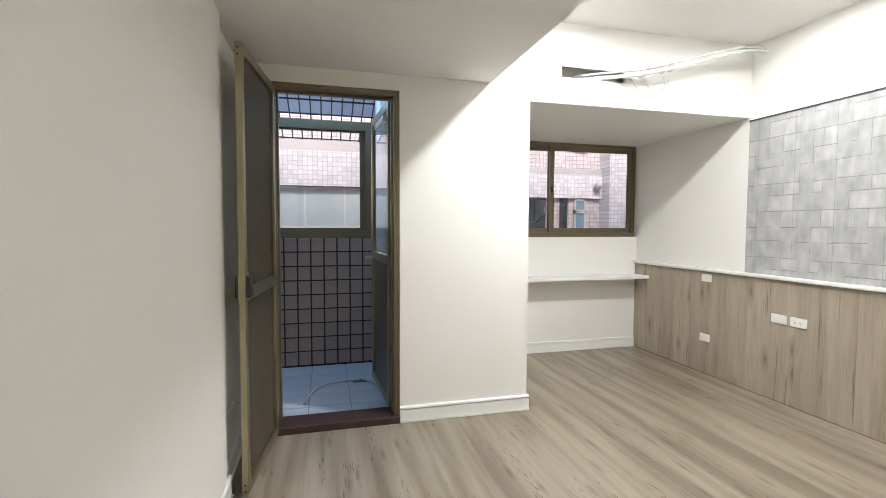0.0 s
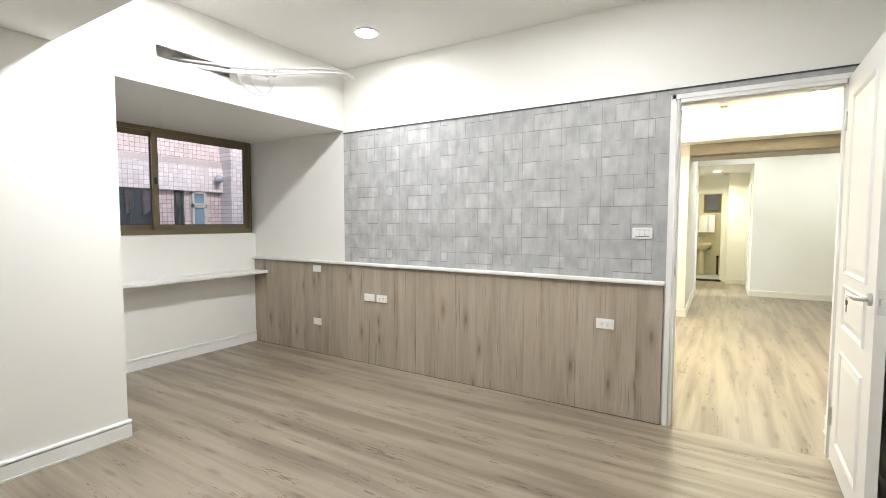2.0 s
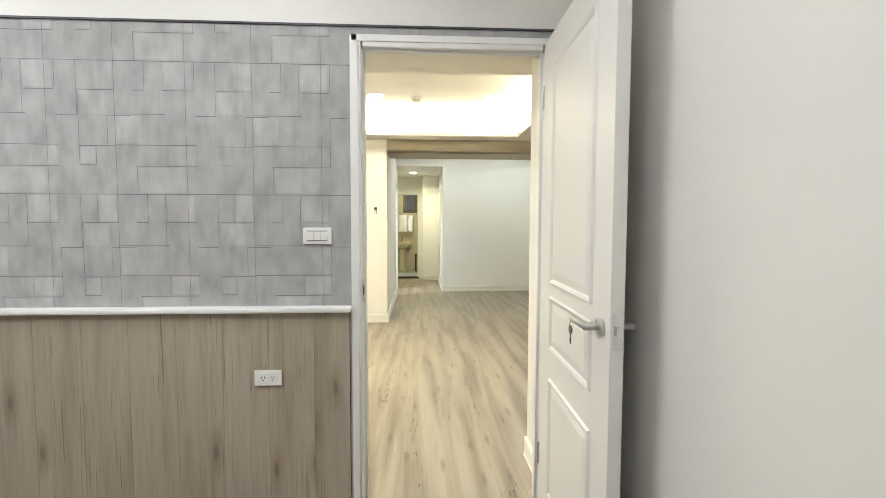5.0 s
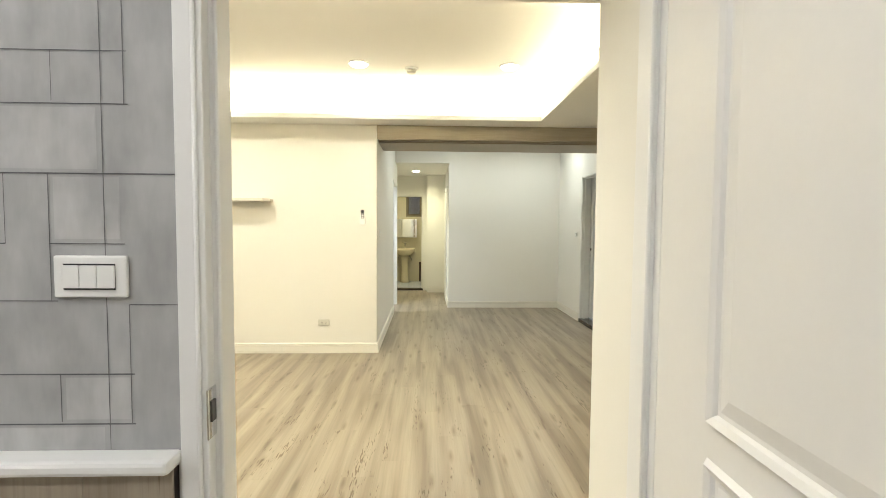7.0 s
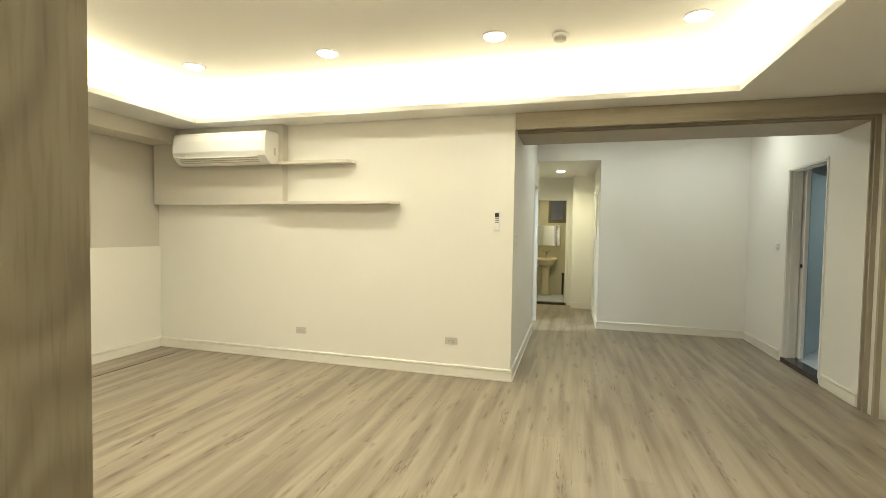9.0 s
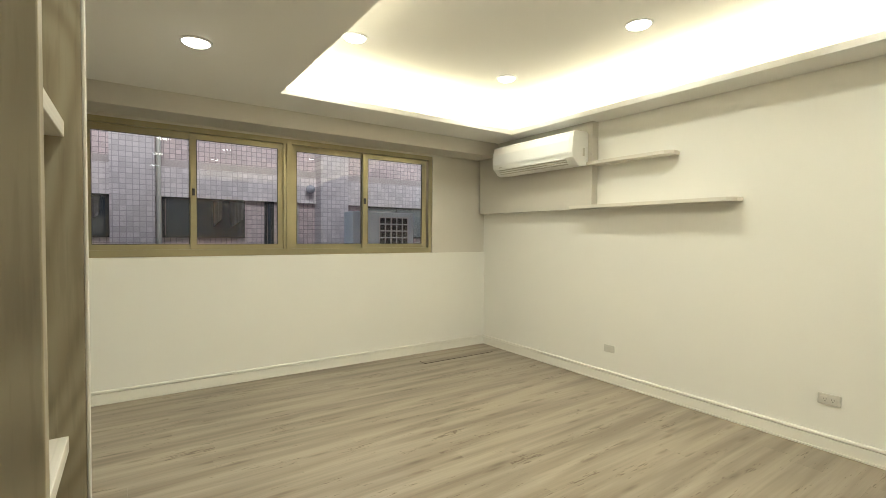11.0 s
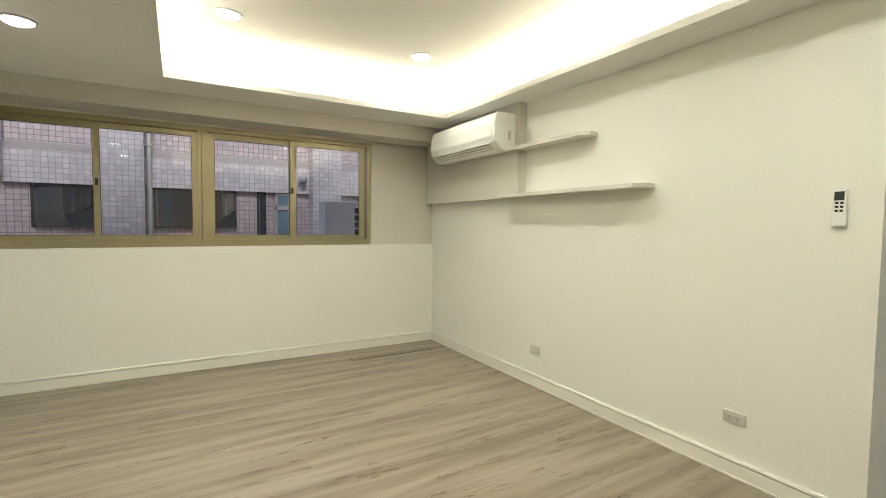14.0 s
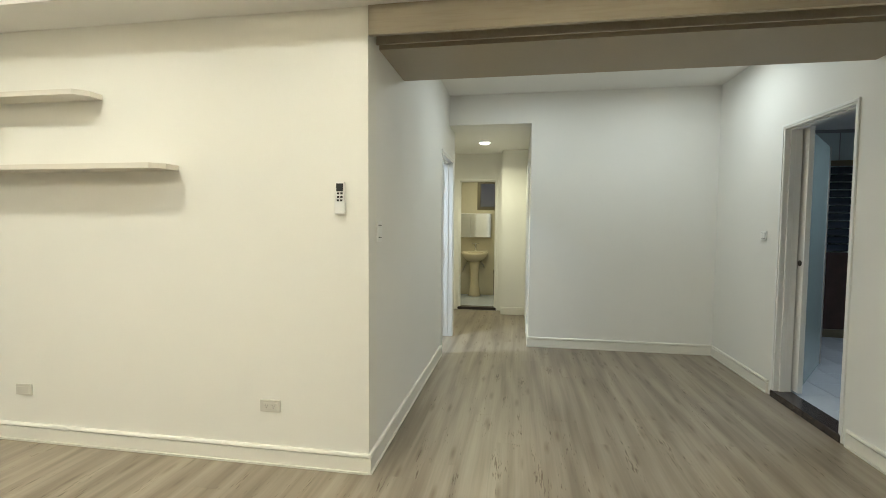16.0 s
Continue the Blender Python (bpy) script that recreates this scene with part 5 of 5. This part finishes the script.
kfl = setting("floor_kitchen", boxes((7.2, 11.0, -5.0, -2.45, -0.05, 0.004)), PALEGROUT, "pale blue-grey tiled kitchen floor", "floor")
kw = setting("wall_kitchen_tiles", boxes((10.9, 11.0, -5.0, -2.45, -0.05, 2.5), (7.1, 7.2, -5.0, -2.45, -0.05, 2.5), (7.2, 11.0, -5.1, -5.0, -0.05, 2.5), (10.04, 10.9, -2.45, -2.35, -0.05, 2.5)), PALEGROUT, "pale green glazed kitchen wall tiles", "wall")
setting("ceiling_kitchen", boxes((7.1, 11.0, -5.1, -2.45, 2.42, 2.5)), CEIL, "white kitchen ceiling", "ceiling")
# unseen lamp added for the bluish light inside the kitchen
downlight(8.7, -3.6, 2.42, KIT_W, DAY_LIGHT, BULB, "kitchen downlights", 0.10)
kd = thing("kitchen_back_door", "dark louvred aluminium back door", "door", (10.88, -4.3, 0))
part("frame", boxes((10.85, 10.899, -3.86, -3.80, 0.005, 2.06), (10.85, 10.899, -4.75, -4.69, 0.005, 2.06), (10.85, 10.899, -4.69, -3.86, 2.0, 2.06), (10.85, 10.899, -4.69, -3.86, 0.005, 0.10)), DARKBRONZE, kd)
part("panel", boxes((10.87, 10.895, -4.69, -3.86, 0.10, 1.0)), MAROON, kd, "dark brown lower panel")
for k in range(11):
    z = 1.02 + 0.089 * k
    part("louvre", extrude([(10.890, z + 0.078), (10.860, z), (10.855, z), (10.885, z + 0.078)], "y", -4.69, -3.86), DARKGLASS, kd, "dark glass louvre")
gd = thing("glass_kitchen_door", "pale green glass door with a tall steel pull, swung open", "door", (8.84, -2.56, 0))
gturn = Matrix.Translation((8.84, -2.56, 0)) @ pose(0, 0, 0, 0, 0, -37)
for pname, dims, mat in (("glass_panel", (0.0, 0.93, -0.005, 0.005, 0.03, 2.02), GLAZE), ("steel_stile", (0.93, 0.965, -0.012, 0.012, 0.03, 2.02), ALU)):
    bm = boxes(dims)
    bmesh.ops.transform(bm, verts=bm.verts, matrix=gturn)
    part(pname, bm, mat, gd)
bm = rods(((0.90, 0.05, 0.25), (0.90, 0.05, 1.95), 0.017), ((0.90, 0.0, 1.0), (0.90, 0.05, 1.0), 0.009), ((0.90, 0.0, 1.9), (0.90, 0.05, 1.9), 0.009), ((0.90, 0.0, 0.3), (0.90, 0.05, 0.3), 0.009))
bmesh.ops.transform(bm, verts=bm.verts, matrix=gturn)
part("pull_bar", bm, ALU, gd, "tall satin steel pull bar", True)


# ---- outside: alley and the building opposite ----
setting("ground", boxes((-400, 400, -400, 400, -6.3, -6.2)), CONCRETE, "concrete alley and ground far below", "ground")
FY = 11.9
opp = thing("apartment_building", "pink-grey tiled apartment building across the alley", "building", (4, 13, -6.2))
part("wall", boxes((-14, 20, FY, FY + 6, -6.2, 9.0)), FACADE, opp, "pink-grey square-tiled wall")
for dz in (0, 3.15, -3.1):
    part("band", boxes((-14, 1.6, FY - 0.25, FY, 2.27 + dz, 3.12 + dz)), FACADE_BAND, opp, "paler tiled balcony band")
    # ledge colour holds the shade under a recess of the facade
    part("ledge", boxes((-14, 1.6, FY - 0.10, FY, 3.12 + dz, 3.38 + dz)), LEDGE, opp, "smooth plaster ledge in a shaded tone")
    for x0, x1 in ((1.6, 3.17), (3.95, 7.54), (8.28, 20)):
        part("band", boxes((x0, x1, FY - 0.12, FY, 2.11 + dz, 2.77 + dz)), FACADE_BAND, opp, "paler tiled balcony band")
        part("ledge", boxes((x0, x1, FY - 0.10, FY, 2.77 + dz, 2.93 + dz)), LEDGE, opp, "smooth plaster ledge in a shaded tone")
part("pier", boxes((3.17, 3.95, FY - 0.5, FY, -6.2, 9.0)), FACADE_BAND, opp, "projecting tiled pier")
part("pier", boxes((7.54, 8.28, FY - 0.5, FY, -6.2, 9.0)), FACADE_BAND, opp, "projecting tiled pier")


def far_window(x0, x1, z0, z1, y, fill, panes, frame_mat, label=""):
    w = part("window", boxes((x0, x1, y - 0.03, y + 0.06, z0, z0 + 0.05), (x0, x1, y - 0.03, y + 0.06, z1 - 0.05, z1), (x0, x0 + 0.05, y - 0.03, y + 0.06, z0, z1), (x1 - 0.05, x1, y - 0.03, y + 0.06, z0, z1)), frame_mat, opp, label)
    for k in range(panes):
        a, b = x0 + 0.05 + (x1 - x0 - 0.1) * k / panes, x0 + 0.05 + (x1 - x0 - 0.1) * (k + 1) / panes
        part("pane", boxes((a + 0.02, b - 0.02, y + 0.0, y + 0.02, z0 + 0.05, z1 - 0.05)), fill, w)
        part("stile", boxes((b - 0.02, b + 0.02, y - 0.02, y + 0.03, z0 + 0.05, z1 - 0.05)), frame_mat, w)
    return w


for dz in (0, 3.15, -3.1):
    far_window(2.0, 3.16, 1.21 + dz, 2.105 + dz, FY - 0.06, DARKGLASS, 2, DARKPLASTIC)
    far_window(4.1, 5.80, 1.21 + dz, 2.105 + dz, FY - 0.06, DARKGLASS, 3, DARKPLASTIC)
    far_window(6.27, 6.48, 1.0 + dz, 2.105 + dz, FY - 0.06, DARKGLASS, 1, DARKPLASTIC)
    far_window(6.70, 7.09, 1.74 + dz, 2.10 + dz, FY - 0.06, BLUEPAINT, 1, GREYPLASTIC)
    far_window(6.70, 7.09, 0.3 + dz, 1.73 + dz, FY - 0.06, BLUEPAINT, 1, GREYPLASTIC)
    far_window(8.9, 12.0, 1.21 + dz, 2.105 + dz, FY - 0.06, GREYGLASS, 3, DARKPLASTIC)
    far_window(-2.6, 1.3, 1.25 + dz, 2.26 + dz, FY - 0.06, PALEGLASS, 4, GREYPLASTIC)
    far_window(-7.6, -3.6, 1.25 + dz, 2.26 + dz, FY - 0.06, PALEGLASS, 4, GREYPLASTIC)
for x, w in ((2.75, 0.5), (5.62, 0.3), (5.2, 0.2)):
    bm = bmesh.new()
    prev = None
    for k in range(13):
        u = x - w / 2 + w * k / 12
        y = FY - 0.10 - 0.018 * math.sin(k * 2.1)
        pair = (bm.verts.new((u, y, 2.05)), bm.verts.new((u * 0.9 + x * 0.1, y, 1.45 + 0.2 * (k / 12))))
        if prev:
            bm.faces.new((prev[0], prev[1], pair[1], pair[0]))
        prev = pair
    bmesh.ops.solidify(bm, geom=bm.faces[:], thickness=0.01)
    part("curtain", bm, CLOTH, opp, "pale cloth hanging at the far window", True)
downpipe = thing("downpipe", "grey rainwater pipe down the tiled facade opposite", "pipe", (4.02, FY - 0.19, -6.2))
part("pipe", rods(((4.03, FY - 0.19, -6.2), (4.03, FY - 0.19, 9.0), 0.05)), GREYPLASTIC, downpipe, "", True)
for z in (-3, 0, 3, 6):
    part("clip", boxes((3.96, 4.10, FY - 0.25, FY - 0.1, z, z + 0.05)), GREYPLASTIC, downpipe)
# dome lamp fixed to the facade, unlit
dome = thing("dome_lamp", "grey dome lamp on the tiled facade opposite", "dome lamp", (7.35, FY - 0.2, 2.42))
part("mount", boxes((7.28, 7.42, FY - 0.16, FY - 0.119, 2.44, 2.56)), GREYPLASTIC, dome)
bm = bmesh.new()
ball(bm, (7.35, FY - 0.26, 2.46), 0.11)
part("dome", bm, metal("dome_shell", (0.52, 0.52, 0.55), 0.25, 0.3), dome, "", True)
acu = thing("outdoor_unit", "white outdoor air conditioner unit with a grille", "air conditioner", (7.2, 7.6, 1.0))
UX, UY = 6.78, 7.6
part("casing", boxes((UX, UX + 1.25, UY, UY + 0.4, 0.95, 1.73), bevel=0.01), mottled("outdoor_unit_paint", (0.74, 0.80, 0.80), 0.45, 0.06, 40.0, 2.0, 0.05), acu)
# casing is closed; this black sheet stands for the shade behind the grille
part("grille_back", boxes((UX + 0.52, UX + 1.12, UY - 0.004, UY, 1.0, 1.64)), DARKPLASTIC, acu, "black sheet for the shaded fan opening")
for k in range(6):
    part("grille_bar", boxes((UX + 0.51, UX + 1.13, UY - 0.012, UY - 0.003, 1.0 + k * 0.125, 1.022 + k * 0.125)), PLASTIC, acu)
    part("grille_bar", boxes((UX + 0.51 + k * 0.1196, UX + 0.532 + k * 0.1196, UY - 0.013, UY - 0.002, 1.0, 1.645)), PLASTIC, acu)
part("bracket", boxes((UX + 0.1, UX + 0.15, UY - 0.02, UY + 4.3, 0.88, 0.95), (UX + 0.9, UX + 0.95, UY - 0.02, UY + 4.3, 0.88, 0.95)), GREYPLASTIC, acu, "long steel bracket")
# unseen outer wall; its top decides how much sun reaches the facade opposite
own = setting("wall_outer_shell", boxes((-6, -2.3, 4.4, 4.58, -6.2, 8.1), (-2.3, 7.3, 4.46, 4.58, -6.2, -0.14), (-2.3, 0.30, 4.5, 4.58, 2.62, 8.1), (0.30, 7.3, 4.53, 4.58, 2.86, 8.1), (7.30, 14, 4.4, 4.58, -6.2, 8.1)), FACADE, "unseen tiled outer wall of the house, height set for the sunlight", "wall")
# added wall, blocks the sky so that the bathroom window stays dim
setting("wall_sky_block", boxes((14.5, 14.7, -6, 4.4, -6.2, 9.0)), CONCRETE, "added grey concrete wall that dims the bathroom window", "wall")
# unseen slab and walls, added to shut daylight out of the rooms
setting("roof_shell", boxes((-6, 13.5, -6, 4.5, 2.9, 3.0)), CONCRETE, "unseen concrete slab above the flat, keeps out sky and sun", "roof")
setting("wall_outer_back", boxes((-6, 14, -6.2, -6, -6.2, 3.0), (-6.2, -6, -6, 4.5, -6.2, 3.0)), CONCRETE, "unseen concrete outer walls, keep out daylight", "wall")


# ---- pieces: wainscot boards, floor planks, tiles ----
PIECES = {}


def piece(name, lx, ly, lz, mat, parent, m, chamfer=0.001):
    """A chamfered slab of that size, sharing its mesh with alike pieces; its top face is local +z."""
    k = (name, mat.name, round(lx, 3), round(ly, 3), round(lz, 4))
    if k not in PIECES:
        x, y, c = lx / 2, ly / 2, chamfer
        v = [(-x, -y, -lz), (x, -y, -lz), (x, y, -lz), (-x, y, -lz), (-x, -y, -c), (x, -y, -c), (x, y, -c), (-x, y, -c),
             (-x + c, -y + c, 0), (x - c, -y + c, 0), (x - c, y - c, 0), (-x + c, y - c, 0)]
        f = [(3, 2, 1, 0), (8, 9, 10, 11)] + [(a + i, a + (i + 1) % 4, b + (i + 1) % 4, b + i) for a, b in ((0, 4), (4, 8)) for i in range(4)]
        me = bpy.data.meshes.new(name)
        me.from_pydata(v, [], f)
        me.materials.append(mat)
        PIECES[k] = me
    ob = new(name, PIECES[k])
    ob.parent = parent
    ob.matrix_basis = m
    return ob


wains = setting("wainscot", boxes((3.084, 3.0999, 0.30, 4.374, -0.009, 0.912)), GROUT, "grey oak wainscot boards along the bedroom wall", "wainscot")
y = 4.374
while y > 0.31:
    w = min(0.196, y - 0.300)
    piece("board", 0.905, w - 0.0008, 0.012, PANELWOOD, wains, Matrix.Translation((3.080, y - w / 2, 0.457)) @ pose(0, 0, 0, 0, -90, 0), 0.0008)
    y -= w

floor_bed = setting("floor_bedroom", boxes((-0.66, 3.10, -0.69, 3.05, -0.10, -0.0095), (1.206, 3.10, 3.05, 4.375, -0.10, -0.0095)), GROUT, "grey oak plank floor of the bedroom", "floor")
PLW, PLL = 0.182, 1.22
rng = random.Random(5)


def lay(parent, along, c0, c1, start, end):
    """Rows of planks: rows step across from c0 to c1; start and end give each row's reach from its middle."""
    c = c0
    while c < c1 - 0.01:
        w = min(PLW, c1 - c)
        mid = c + w / 2
        a, b = start(mid), end(mid)
        p = a - rng.random() * PLL
        while p < b:
            u, v = max(p, a), min(p + PLL, b)
            if v - u > 0.02:
                pos = ((u + v) / 2, mid) if along == "x" else (mid, (u + v) / 2)
                piece("plank" , v - u, w, 0.008, FLOORWOOD if along == "x" else FLOORWOOD_BED, parent, Matrix.Translation((*pos, LOW if along == "x" else 0)) @ pose(0, 0, 0, 0, 0, 0 if along == "x" else 90), 0.0003)
            p += PLL
        c += w


lay(floor_bed, "y", -0.66, 3.105, lambda x: -0.69, lambda x: 3.05 if x < 1.206 else 4.375)
floor_liv = setting("floor_living", boxes((3.105, 7.165, -1.57, 4.40, -0.10, -0.0395), (7.165, 9.92, -2.335, 0.41, -0.10, -0.0395), (5.62, 7.165, -2.40, -1.57, -0.10, -0.0395), (9.92, 11.96, -0.48, 1.4, -0.10, -0.0395)), GROUT, "grey oak plank floor of living room and hall", "floor")


def reach(y):
    return 7.165 if y > 0.47 else (11.955 if y > -0.52 else 9.92)


lay(floor_liv, "x", -2.40, 4.40, lambda y: 3.107 if y > -1.60 else 5.62, reach)
lay(floor_liv, "x", 0.512, 1.40, lambda y: 10.36, lambda y: 11.955)

wall_par = bpy.data.objects["wall_balcony_parapet"]
for i in range(20):
    for j in range(9):
        x, z = 0.284 - 0.117 * (i + 0.5), 0.012 + 0.131 * (j + 0.5)
        piece("tile", 0.104, 0.119, 0.006, BALCTILE, wall_par, Matrix.Translation((x, 4.439, z)) @ pose(0, 0, 0, 90, 0, 0), 0.002)
slab = bpy.data.objects["balcony_slab"]
for i in range(9):
    for j in range(5):
        piece("tile", 0.292, 0.244, 0.010, FLOORTILE, slab, Matrix.Translation((0.15 - 0.297 * i, 3.33 + 0.249 * j, 0.0)), 0.0015)
ktile = bpy.data.objects["wall_kitchen_tiles"]
for i in range(8):
    for j in range(8):
        piece("tile", 0.302, 0.292, 0.006, KTILE, ktile, Matrix.Translation((10.894, -2.62 - 0.307 * i, 0.15 + 0.297 * j)) @ pose(0, 0, 0, 0, -90, 0), 0.0015)
for i in range(10):
    for j in range(8):
        piece("tile", 0.292, 0.292, 0.008, FLOORTILE, kfl, Matrix.Translation((8.0 + 0.297 * i, -2.60 - 0.297 * j, 0.012)), 0.0015)
bfl = bpy.data.objects["floor_bathroom"]
for i in range(5):
    for j in range(6):
        piece("tile", 0.24, 0.24, 0.006, FLOORTILE, bfl, Matrix.Translation((12.19 + 0.245 * i, -0.55 + 0.245 * j, 0.0)), 0.0015)
